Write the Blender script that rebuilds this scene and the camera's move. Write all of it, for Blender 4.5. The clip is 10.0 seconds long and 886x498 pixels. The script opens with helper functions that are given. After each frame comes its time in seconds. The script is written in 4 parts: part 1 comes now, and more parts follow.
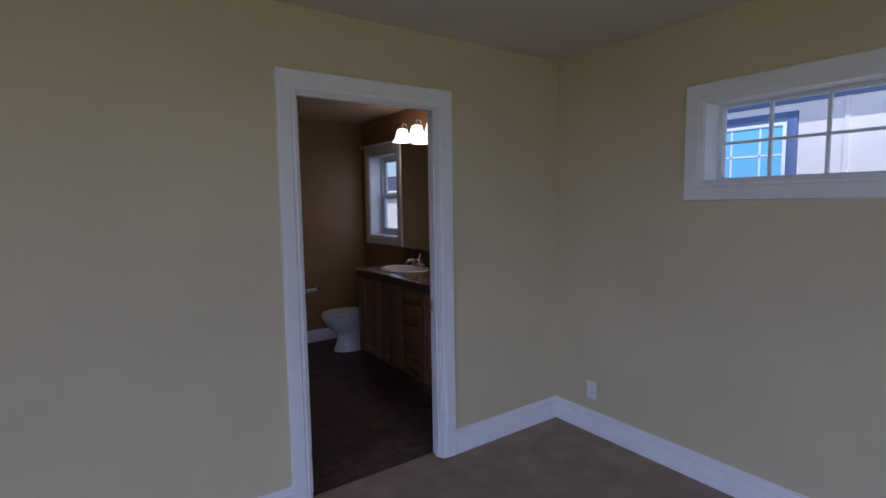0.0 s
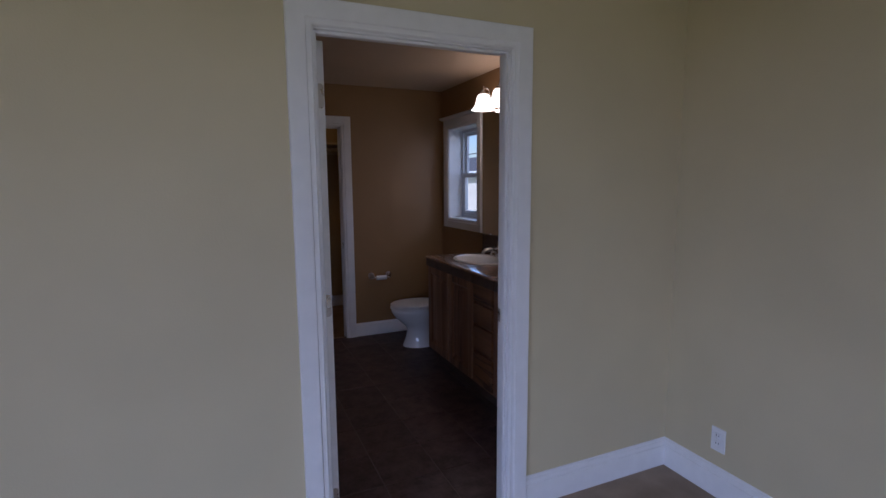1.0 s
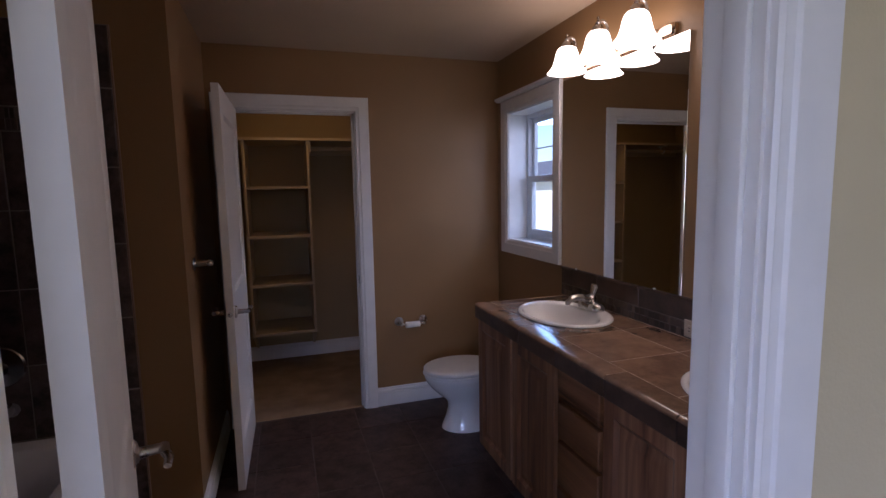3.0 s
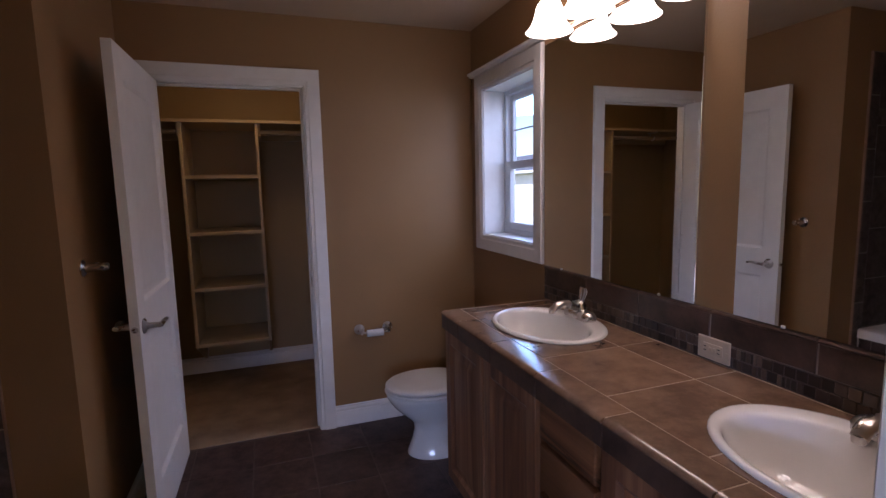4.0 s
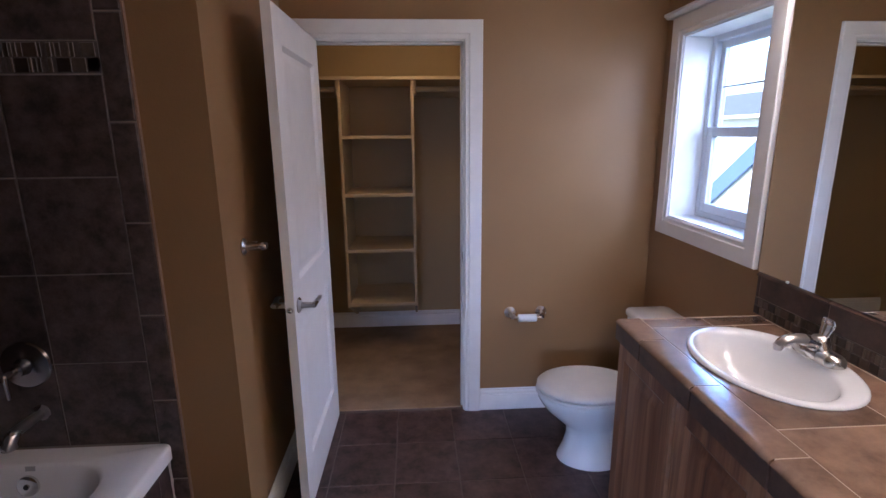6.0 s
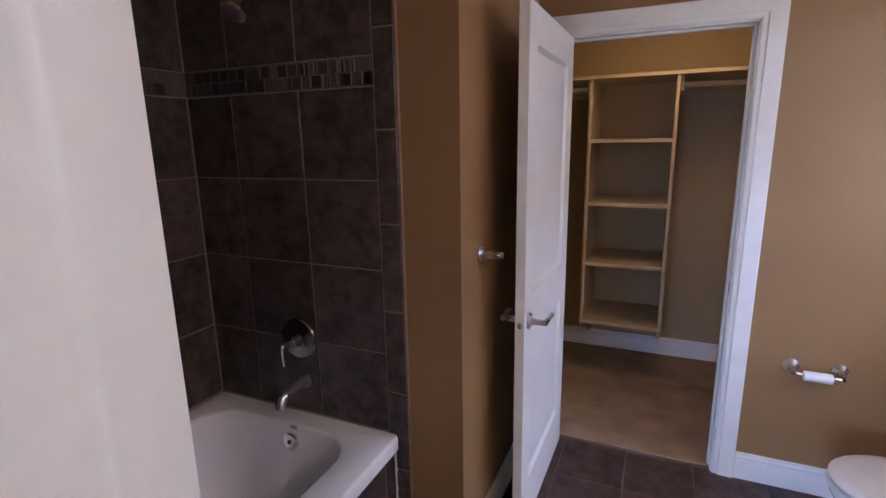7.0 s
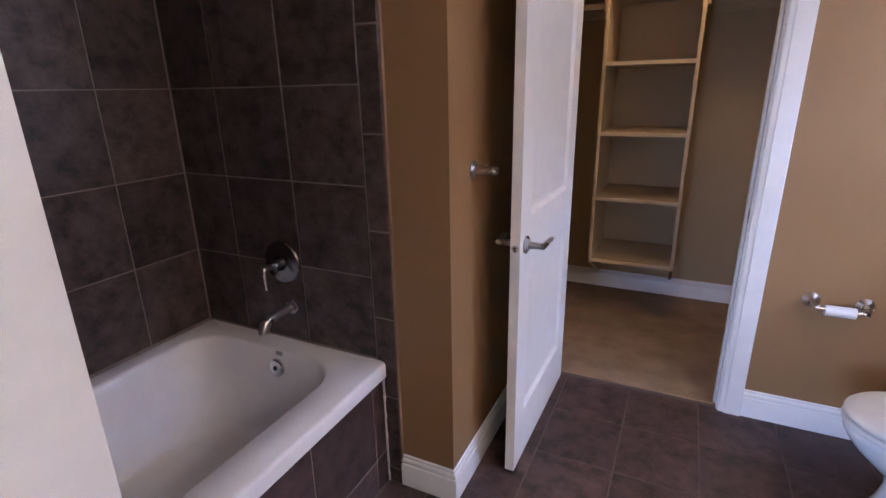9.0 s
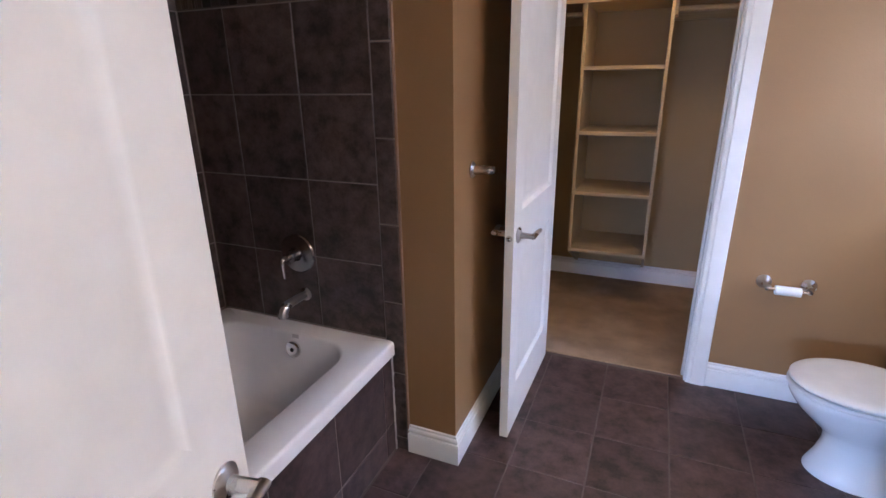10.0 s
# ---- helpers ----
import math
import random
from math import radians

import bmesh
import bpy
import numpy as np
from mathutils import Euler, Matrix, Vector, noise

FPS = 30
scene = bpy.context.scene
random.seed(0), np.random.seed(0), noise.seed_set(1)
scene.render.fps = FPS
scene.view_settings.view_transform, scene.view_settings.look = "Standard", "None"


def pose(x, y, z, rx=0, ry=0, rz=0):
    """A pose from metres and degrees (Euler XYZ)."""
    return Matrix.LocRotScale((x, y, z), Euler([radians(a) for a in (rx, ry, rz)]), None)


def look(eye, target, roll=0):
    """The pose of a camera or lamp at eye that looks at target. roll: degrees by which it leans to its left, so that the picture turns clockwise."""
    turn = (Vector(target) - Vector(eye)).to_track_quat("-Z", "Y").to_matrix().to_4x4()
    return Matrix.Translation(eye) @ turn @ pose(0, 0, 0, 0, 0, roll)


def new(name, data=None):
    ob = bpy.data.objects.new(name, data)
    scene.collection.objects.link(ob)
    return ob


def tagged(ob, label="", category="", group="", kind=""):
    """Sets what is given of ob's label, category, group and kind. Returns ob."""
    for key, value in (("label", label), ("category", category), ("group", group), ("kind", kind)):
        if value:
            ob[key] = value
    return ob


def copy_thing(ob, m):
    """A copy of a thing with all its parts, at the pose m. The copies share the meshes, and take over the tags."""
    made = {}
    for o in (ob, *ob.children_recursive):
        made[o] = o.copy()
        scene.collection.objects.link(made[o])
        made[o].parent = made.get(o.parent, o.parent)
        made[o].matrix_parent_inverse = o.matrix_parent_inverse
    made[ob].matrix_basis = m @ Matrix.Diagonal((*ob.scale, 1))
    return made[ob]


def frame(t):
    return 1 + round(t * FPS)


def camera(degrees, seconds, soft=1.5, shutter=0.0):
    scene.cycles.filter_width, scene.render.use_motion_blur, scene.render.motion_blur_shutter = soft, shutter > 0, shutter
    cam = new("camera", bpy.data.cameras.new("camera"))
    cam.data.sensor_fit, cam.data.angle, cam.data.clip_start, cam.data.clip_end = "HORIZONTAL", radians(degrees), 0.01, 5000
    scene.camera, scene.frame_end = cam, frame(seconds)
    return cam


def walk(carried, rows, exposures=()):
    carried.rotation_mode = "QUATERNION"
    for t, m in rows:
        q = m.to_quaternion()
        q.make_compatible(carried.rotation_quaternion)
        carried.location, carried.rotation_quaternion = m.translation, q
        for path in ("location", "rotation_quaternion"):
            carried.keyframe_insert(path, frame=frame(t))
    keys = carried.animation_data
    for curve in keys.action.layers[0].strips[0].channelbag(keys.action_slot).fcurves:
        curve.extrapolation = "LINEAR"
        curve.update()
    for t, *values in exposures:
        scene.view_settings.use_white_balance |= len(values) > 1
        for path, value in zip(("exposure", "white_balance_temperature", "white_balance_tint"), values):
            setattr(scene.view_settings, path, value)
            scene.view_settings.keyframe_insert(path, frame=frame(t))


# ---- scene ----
cam = camera(83.5, 10.0)
PATH = [
    (0, (0.488, 0.342, 1.517), (1.633, 1.971, 1.329), -0.9),
    (0.5, (0.757, 0.565, 1.511), (1.725, 2.302, 1.289), -1.8),
    (1, (0.969, 0.84, 1.506), (1.77, 2.653, 1.244), -0.4),
    (1.5, (1.156, 1.181, 1.501), (1.842, 3.041, 1.229), -0.8),
    (2, (1.375, 1.561, 1.52), (1.987, 3.445, 1.242), -1.0),
    (2.5, (1.504, 1.931, 1.508), (2.075, 3.831, 1.254), -0.3),
    (2.7, (1.501, 2.036, 1.505), (2.087, 3.934, 1.275), -0.9),
    (3.8, (1.75, 2.546, 1.48), (2.399, 4.425, 1.256), -0.7),
    (4, (1.775, 2.582, 1.458), (2.44, 4.452, 1.212), -1.3),
    (4.5, (1.816, 2.648, 1.431), (2.525, 4.481, 1.059), -1.1),
    (5, (1.79, 2.704, 1.495), (2.521, 4.512, 1.051), -0.9),
    (5.5, (1.756, 2.809, 1.547), (2.427, 4.634, 1.081), 0.0),
    (6, (1.751, 2.939, 1.587), (1.862, 4.884, 1.134), -0.5),
    (6.2, (1.747, 2.992, 1.605), (1.639, 4.937, 1.152), -0.4),
    (7.3, (1.695, 3.145, 1.583), (0.767, 4.865, 1.158), -1.4),
    (7.5, (1.698, 3.172, 1.567), (0.734, 4.871, 1.14), -1.5),
    (8, (1.718, 3.225, 1.501), (0.763, 4.921, 1.041), -1.3),
    (8.5, (1.732, 3.246, 1.457), (0.836, 4.95, 0.915), -1.3),
    (9, (1.74, 3.242, 1.446), (0.909, 4.954, 0.832), -1.1),
    (9.5, (1.736, 3.199, 1.467), (0.974, 4.923, 0.798), -0.7),
    (10, (1.737, 3.016, 1.503), (0.997, 4.76, 0.862), -0.8),
]
EXPOSURE = [(0.0, -0.62, 5100, 24), (2.5, 0.26, 5050, 25), (3.6, 0.60, 5200, 29), (4.5, 1.02, 5150, 27), (6.0, 1.84, 4750, 21), (8.0, 2.38, 4750, 20), (9.0, 2.42, 4800, 21), (10.0, 2.68, 4700, 16)]
walk(cam, [(t, look(eye, target, roll)) for t, eye, target, roll in PATH], EXPOSURE)

# ---- world and light ----
world = bpy.data.worlds.new("sky")
scene.world = world
world.use_nodes = True
wn = world.node_tree
sky = wn.nodes.new("ShaderNodeTexSky")
sky.sky_type, sky.sun_disc = "NISHITA", False
sky.sun_elevation, sky.sun_rotation = radians(47.7), radians(243.4)
wn.links.new(sky.outputs["Color"], wn.nodes["Background"].inputs["Color"])
wn.nodes["Background"].inputs["Strength"].default_value = 0.15

sun_data = bpy.data.lights.new("sun", "SUN")
sun_data.energy, sun_data.angle, sun_data.color = 5.0, radians(0.5), (1.0, 0.95, 0.87)
sun = new("sun", sun_data)
# high in the west-south-west
sun.matrix_world = look((-0.60, -0.30, 0.74), (0, 0, 0))


def window_light(name, centre, target, sx, sy, power, colour):
    data = bpy.data.lights.new(name, "AREA")
    data.shape, data.size, data.size_y = "RECTANGLE", sx, sy
    data.energy, data.color = power, colour
    ob = new(name, data)
    ob.matrix_world = look(centre, target)
    return ob


SKY, OLIVE_FILL = (0.69, 0.78, 1.0), (0.97, 0.96, 0.46)
# area lamps outside the two unseen bedroom openings stand in for the sky
window_light("skylight_bedroom_south", (0.1, -4.7, 3.2), (0.1, -2.3, 1.4), 7.0, 3.2, 480, SKY)
window_light("skylight_bedroom_west", (-5.0, -0.9, 3.2), (-2.7, -0.9, 1.4), 5.5, 3.0, 1480, SKY)
# yellow-green lamps added low outside to tint the upper bedroom walls olive
window_light("olive_fill_south", (0.1, -5.2, 0.1), (0.1, -2.2, 1.6), 7.0, 1.0, 70, OLIVE_FILL)
window_light("olive_fill_west", (-5.6, -0.9, 0.1), (-2.6, -0.9, 1.6), 5.5, 1.0, 132, OLIVE_FILL)
window_light("daylight_bathroom", (5.9, 5.3, 3.40), (3.2, 5.1, 1.7), 4.2, 1.2, 56, (0.93, 0.95, 1.0))
# area lamp added outdoors; its reflection puts a blue sheen on the counter
window_light("counter_sheen_lamp", (6.8, 11.8, 4.35), (3.2, 5.2, 1.5), 4.2, 3.0, 190, (0.48, 0.72, 1.0))
# lamp added south of the window to brighten its north reveal
window_light("reveal_fill_lamp", (4.25, 3.5, 2.35), (3.12, 5.3, 1.6), 1.2, 1.5, 10, (0.84, 0.92, 1.0))

# ---- materials ----


def nodes(name):
    m = bpy.data.materials.new(name)
    m.use_nodes = True
    t = m.node_tree
    return m, t, t.nodes["Principled BSDF"]


def add(t, kind, **kw):
    n = t.nodes.new(kind)
    for k, v in kw.items():
        n.inputs[k].default_value = v
    return n


def ramp(t, fac, stops):
    r = t.nodes.new("ShaderNodeValToRGB")
    el = r.color_ramp.elements
    el[0].position, el[0].color = stops[0][0], (*stops[0][1], 1)
    el[1].position, el[1].color = stops[-1][0], (*stops[-1][1], 1)
    for p, c in stops[1:-1]:
        e = el.new(p)
        e.color = (*c, 1)
    t.links.new(fac, r.inputs["Fac"])
    return r


def coords(t, scale=(1, 1, 1), per_object=False):
    """Object coordinates, scaled; shifted by each object's random number where asked."""
    tc = t.nodes.new("ShaderNodeTexCoord")
    mp = t.nodes.new("ShaderNodeMapping")
    mp.inputs["Scale"].default_value = scale
    t.links.new(tc.outputs["Object"], mp.inputs["Vector"])
    if per_object:
        oi = t.nodes.new("ShaderNodeObjectInfo")
        ml = t.nodes.new("ShaderNodeMath")
        ml.operation = "MULTIPLY"
        ml.inputs[1].default_value = 37.0
        t.links.new(oi.outputs["Random"], ml.inputs[0])
        t.links.new(ml.outputs[0], mp.inputs["Location"])
    return mp.outputs["Vector"]


def bump(t, bsdf, height, strength, distance):
    b = t.nodes.new("ShaderNodeBump")
    b.inputs["Strength"].default_value, b.inputs["Distance"].default_value = strength, distance
    t.links.new(height, b.inputs["Height"])
    t.links.new(b.outputs["Normal"], bsdf.inputs["Normal"])


def shade(c, f):
    return tuple(min(1.0, v * f) for v in c)


def paint(name, colour, rough=0.6, texture=0.25, scale=140.0, vary=0.05):
    """Rolled wall paint: a fine orange-peel relief and faint cloudy variation."""
    m, t, b = nodes(name)
    v = coords(t)
    big = add(t, "ShaderNodeTexNoise", Scale=1.7, Detail=3.0)
    fine = add(t, "ShaderNodeTexNoise", Scale=scale, Detail=2.0)
    t.links.new(v, big.inputs["Vector"])
    t.links.new(v, fine.inputs["Vector"])
    r = ramp(t, big.outputs["Fac"], [(0.3, shade(colour, 1 - vary)), (0.7, shade(colour, 1 + vary))])
    t.links.new(r.outputs["Color"], b.inputs["Base Color"])
    b.inputs["Roughness"].default_value = rough
    bump(t, b, fine.outputs["Fac"], texture, 0.002)
    return m


def tile_mat(name, dark, light, rough=0.35, scale=9.0, relief=0.06):
    """Slate-look porcelain: cloudy mottling that differs from tile to tile, with a satin glaze."""
    m, t, b = nodes(name)
    v = coords(t, per_object=True)
    n1 = add(t, "ShaderNodeTexNoise", Scale=scale, Detail=8.0, Roughness=0.70)
    n2 = add(t, "ShaderNodeTexNoise", Scale=scale * 9, Detail=3.0)
    for n in (n1, n2):
        t.links.new(v, n.inputs["Vector"])
    mid = tuple((a + c) / 2 for a, c in zip(dark, light))
    r = ramp(t, n1.outputs["Fac"], [(0.36, dark), (0.50, mid), (0.66, light)])
    oi = t.nodes.new("ShaderNodeObjectInfo")
    mr = add(t, "ShaderNodeMapRange")
    mr.inputs["To Min"].default_value, mr.inputs["To Max"].default_value = 0.82, 1.18
    t.links.new(oi.outputs["Random"], mr.inputs["Value"])
    hsv = t.nodes.new("ShaderNodeHueSaturation")
    t.links.new(mr.outputs["Result"], hsv.inputs["Value"])
    t.links.new(r.outputs["Color"], hsv.inputs["Color"])
    t.links.new(hsv.outputs["Color"], b.inputs["Base Color"])
    rr = add(t, "ShaderNodeMapRange")
    rr.inputs["To Min"].default_value, rr.inputs["To Max"].default_value = rough - 0.03, rough + 0.05
    t.links.new(n2.outputs["Fac"], rr.inputs["Value"])
    t.links.new(rr.outputs["Result"], b.inputs["Roughness"])
    if relief:
        bump(t, b, n1.outputs["Fac"], relief, 0.003)
    return m


def mosaic_mat(name, stops):
    """Small mixed stone and glass pieces, each its own colour."""
    m, t, b = nodes(name)
    oi = t.nodes.new("ShaderNodeObjectInfo")
    n = add(t, "ShaderNodeTexNoise", Scale=60.0, Detail=3.0)
    t.links.new(coords(t), n.inputs["Vector"])
    r = ramp(t, oi.outputs["Random"], stops)
    r.color_ramp.interpolation = "CONSTANT"
    mx = t.nodes.new("ShaderNodeMixRGB")
    mx.blend_type = "OVERLAY"
    mx.inputs[0].default_value = 0.35
    t.links.new(r.outputs["Color"], mx.inputs[1])
    t.links.new(n.outputs["Fac"], mx.inputs[2])
    t.links.new(mx.outputs[0], b.inputs["Base Color"])
    b.inputs["Roughness"].default_value = 0.33
    bump(t, b, n.outputs["Fac"], 0.2, 0.002)
    return m


def rough_mat(name, colour, rough, scale, depth, vary=0.2, strength=0.5):
    m, t, b = nodes(name)
    v = coords(t)
    n = add(t, "ShaderNodeTexNoise", Scale=scale, Detail=4.0, Roughness=0.7)
    big = add(t, "ShaderNodeTexNoise", Scale=6.0, Detail=6.0)
    for x in (n, big):
        t.links.new(v, x.inputs["Vector"])
    ad = t.nodes.new("ShaderNodeMath")
    ad.operation = "ADD"
    t.links.new(n.outputs["Fac"], ad.inputs[0])
    t.links.new(big.outputs["Fac"], ad.inputs[1])
    hf = t.nodes.new("ShaderNodeMath")
    hf.operation = "MULTIPLY"
    hf.inputs[1].default_value = 0.5
    t.links.new(ad.outputs[0], hf.inputs[0])
    r = ramp(t, hf.outputs[0], [(0.35, shade(colour, 1 - vary)), (0.65, shade(colour, 1 + vary))])
    t.links.new(r.outputs["Color"], b.inputs["Base Color"])
    b.inputs["Roughness"].default_value = rough
    bump(t, b, n.outputs["Fac"], strength, depth)
    return m


def gloss(name, colour, rough, metal=0.0, coat=0.0, vary=0.03):
    m, t, b = nodes(name)
    n = add(t, "ShaderNodeTexNoise", Scale=14.0, Detail=3.0)
    t.links.new(coords(t), n.inputs["Vector"])
    r = ramp(t, n.outputs["Fac"], [(0.3, shade(colour, 1 - vary)), (0.7, shade(colour, 1 + vary))])
    t.links.new(r.outputs["Color"], b.inputs["Base Color"])
    mr = add(t, "ShaderNodeMapRange")
    mr.inputs["To Min"].default_value, mr.inputs["To Max"].default_value = rough * 0.8, rough * 1.25
    t.links.new(n.outputs["Fac"], mr.inputs["Value"])
    t.links.new(mr.outputs["Result"], b.inputs["Roughness"])
    b.inputs["Metallic"].default_value = metal
    b.inputs["Coat Weight"].default_value = coat
    return m


def wood_mat(name, stops, along=2, rough=0.4, dens=1.0):
    """Hickory: long grain along one axis, with dark heartwood streaks that differ from piece to piece."""
    m, t, b = nodes(name)
    s = [22.0 * dens] * 3
    s[along] = 1.1
    v = coords(t, tuple(s), True)
    g = [150.0] * 3
    g[along] = 5.0
    v2 = coords(t, tuple(g), True)
    n1 = add(t, "ShaderNodeTexNoise", Scale=0.55, Detail=5.0, Distortion=0.9, Roughness=0.55)
    n2 = add(t, "ShaderNodeTexNoise", Scale=1.0, Detail=3.0)
    t.links.new(v, n1.inputs["Vector"])
    t.links.new(v2, n2.inputs["Vector"])
    r = ramp(t, n1.outputs["Fac"], stops)
    mx = t.nodes.new("ShaderNodeMixRGB")
    mx.blend_type = "OVERLAY"
    mx.inputs[0].default_value = 0.3
    t.links.new(r.outputs["Color"], mx.inputs[1])
    t.links.new(n2.outputs["Fac"], mx.inputs[2])
    t.links.new(mx.outputs[0], b.inputs["Base Color"])
    b.inputs["Roughness"].default_value = rough
    bump(t, b, n2.outputs["Fac"], 0.15, 0.001)
    return m


def glass_mat(name):
    m, t, b = nodes(name)
    b.inputs["Base Color"].default_value = (0.97, 0.99, 1, 1)
    b.inputs["Roughness"].default_value = 0.0
    b.inputs["IOR"].default_value = 1.02
    b.inputs["Transmission Weight"].default_value = 1.0
    return m


M_BED = paint("bedroom_wall_paint", (0.60, 0.522, 0.335))
M_BATH = paint("brown_wall_paint", (0.282, 0.163, 0.066), rough=0.5)
M_CLOSET = paint("closet_wall_paint", (0.40, 0.295, 0.150))
M_CEIL = paint("ceiling_paint", (0.60, 0.545, 0.47), rough=0.8, texture=0.5, scale=60.0)
# the vanity lamps' warm glow is put into this ceiling colour
M_CEIL_LAMPLIT = paint("lamp_tinted_ceiling_paint", (0.57, 0.435, 0.295), rough=0.8, texture=0.5, scale=60.0)
M_TRIM = gloss("white_trim_enamel", (0.80, 0.79, 0.78), 0.37)
M_DOOR = gloss("white_door_enamel", (0.805, 0.79, 0.77), 0.38)
M_CARPET = rough_mat("bedroom_carpet", (0.36, 0.275, 0.20), 0.95, 260.0, 0.008, 0.25, 0.9)
M_CARPET2 = rough_mat("closet_carpet", (0.35, 0.245, 0.155), 0.95, 200.0, 0.008, 0.32, 0.9)
M_FLOORTILE = tile_mat("slate_floor_tile", (0.028, 0.017, 0.016), (0.108, 0.066, 0.060), 0.48, 12.0)
M_WALLTILE = tile_mat("slate_wall_tile", (0.024, 0.0165, 0.0155), (0.128, 0.089, 0.078), 0.38, 12.0)
M_COUNTER = tile_mat("brown_counter_tile", (0.158, 0.097, 0.063), (0.292, 0.183, 0.115), 0.17, 8.0, 0.0)
M_COUNTER.node_tree.nodes["Principled BSDF"].inputs["Specular IOR Level"].default_value = 0.85
M_SPLASH = tile_mat("dark_backsplash_tile", (0.034, 0.020, 0.0145), (0.108, 0.064, 0.044), 0.36, 8.0, 0.03)
M_GROUT_F = rough_mat("floor_grout", (0.135, 0.108, 0.098), 0.9, 200.0, 0.001)
M_EDGE = rough_mat("brown_tile_edge", (0.27, 0.17, 0.12), 0.7, 120.0, 0.002)
M_GROUT = rough_mat("tile_grout", (0.30, 0.25, 0.215), 0.9, 200.0, 0.001)
M_GROUT_L = rough_mat("counter_grout", (0.43, 0.32, 0.235), 0.9, 200.0, 0.001)
M_GROUT_D = rough_mat("dark_mosaic_grout", (0.11, 0.088, 0.074), 0.9, 200.0, 0.001)
M_CAULK = rough_mat("white_caulk", (0.55, 0.52, 0.5), 0.7, 120.0, 0.002)
M_MOSAIC = mosaic_mat("mosaic_stone", [(0.0, (0.034, 0.022, 0.017)), (0.25, (0.070, 0.046, 0.034)), (0.45, (0.024, 0.017, 0.015)), (0.60, (0.13, 0.088, 0.060)),
                                       (0.72, (0.052, 0.038, 0.030)), (0.88, (0.095, 0.068, 0.050)), (1.0, (0.07, 0.052, 0.042))])
M_MOSAIC_L = mosaic_mat("mosaic_sticks", [(0.0, (0.115, 0.080, 0.057)), (0.3, (0.065, 0.046, 0.034)), (0.5, (0.145, 0.106, 0.076)), (0.72, (0.042, 0.030, 0.023)), (1.0, (0.12, 0.088, 0.06))])
M_HICKORY = wood_mat("hickory_cabinet", [(0.30, (0.058, 0.023, 0.011)), (0.41, (0.150, 0.066, 0.032)), (0.50, (0.245, 0.122, 0.062)), (0.60, (0.32, 0.178, 0.098)), (0.72, (0.145, 0.066, 0.032))])
M_HICKORY_H = wood_mat("hickory_drawer", [(0.30, (0.130, 0.054, 0.021)), (0.43, (0.20, 0.092, 0.038)), (0.465, (0.026, 0.010, 0.005)), (0.50, (0.125, 0.052, 0.020)), (0.62, (0.21, 0.098, 0.042)), (0.75, (0.12, 0.050, 0.020))], along=0, dens=0.55)
M_TOE = rough_mat("toe_kick", (0.06, 0.045, 0.035), 0.7, 40.0, 0.001)
M_SHELF = wood_mat("closet_shelf_paint", [(0.3, (0.50, 0.39, 0.235)), (0.7, (0.56, 0.44, 0.27))], along=0, rough=0.5)
M_PORCELAIN = gloss("porcelain", (0.86, 0.855, 0.85), 0.09, coat=0.4, vary=0.01)
M_ACRYLIC = gloss("tub_acrylic", (0.83, 0.815, 0.825), 0.16, vary=0.02)
M_NICKEL = gloss("brushed_nickel", (0.54, 0.51, 0.485), 0.27, metal=1.0)
M_CHROME = gloss("chrome", (0.75, 0.74, 0.73), 0.10, metal=1.0)
# valve nickel: the dark tile's reflection is put into its base colour
M_VALVE = gloss("nickel_dark_reflection", (0.24, 0.225, 0.22), 0.20, metal=1.0)
M_STICKER = gloss("grey_sticker", (0.40, 0.39, 0.41), 0.5)
M_PLASTIC = gloss("ivory_plastic", (0.52, 0.43, 0.31), 0.38)
M_WPLASTIC = gloss("white_plastic", (0.78, 0.77, 0.76), 0.38)
M_DARK = gloss("dark_slot", (0.02, 0.02, 0.02), 0.6)
M_PAPER = rough_mat("white_paper", (0.82, 0.81, 0.80), 0.9, 90.0, 0.001, 0.03)
M_VINYL = gloss("white_vinyl_sash", (0.75, 0.77, 0.80), 0.38)
M_GLASS = glass_mat("window_glass")
M_MIRROR = gloss("silvered_mirror", (0.86, 0.87, 0.86), 0.012, metal=1.0, vary=0.0)
M_BRASS = gloss("satin_brass_bar", (0.62, 0.47, 0.33), 0.20, metal=1.0)

M_SHADE, _t, _b = nodes("lit_frosted_glass")
_b.inputs["Base Color"].default_value = (0.9, 0.85, 0.78, 1)
_b.inputs["Roughness"].default_value = 0.4
_n = add(_t, "ShaderNodeTexNoise", Scale=9.0, Detail=3.0)
_t.links.new(coords(_t), _n.inputs["Vector"])
_r = ramp(_t, _n.outputs["Fac"], [(0.3, (1.0, 0.77, 0.53)), (0.7, (1.0, 0.82, 0.58))])
_t.links.new(_r.outputs["Color"], _b.inputs["Emission Color"])
_b.inputs["Emission Strength"].default_value = 4.2

M_BOWL, _t, _b = nodes("lit_glass_bowl")
_b.inputs["Emission Color"].default_value = (1.0, 0.60, 0.20, 1)
_b.inputs["Emission Strength"].default_value = 8.0

# outdoors
M_SIDING = paint("cream_siding", (0.70, 0.65, 0.58), 0.7, 0.2, 40.0)
M_BLUE = paint("slate_blue_trim", (0.10, 0.135, 0.24), 0.6, 0.2, 40.0)
# cyan base colour stands in for the sky mirrored in the neighbour's panes
M_NGLASS = gloss("sky_tinted_glass", (0.20, 0.50, 0.66), 0.06)
M_ROOF = rough_mat("roof_shingle", (0.09, 0.09, 0.10), 0.9, 30.0, 0.01)
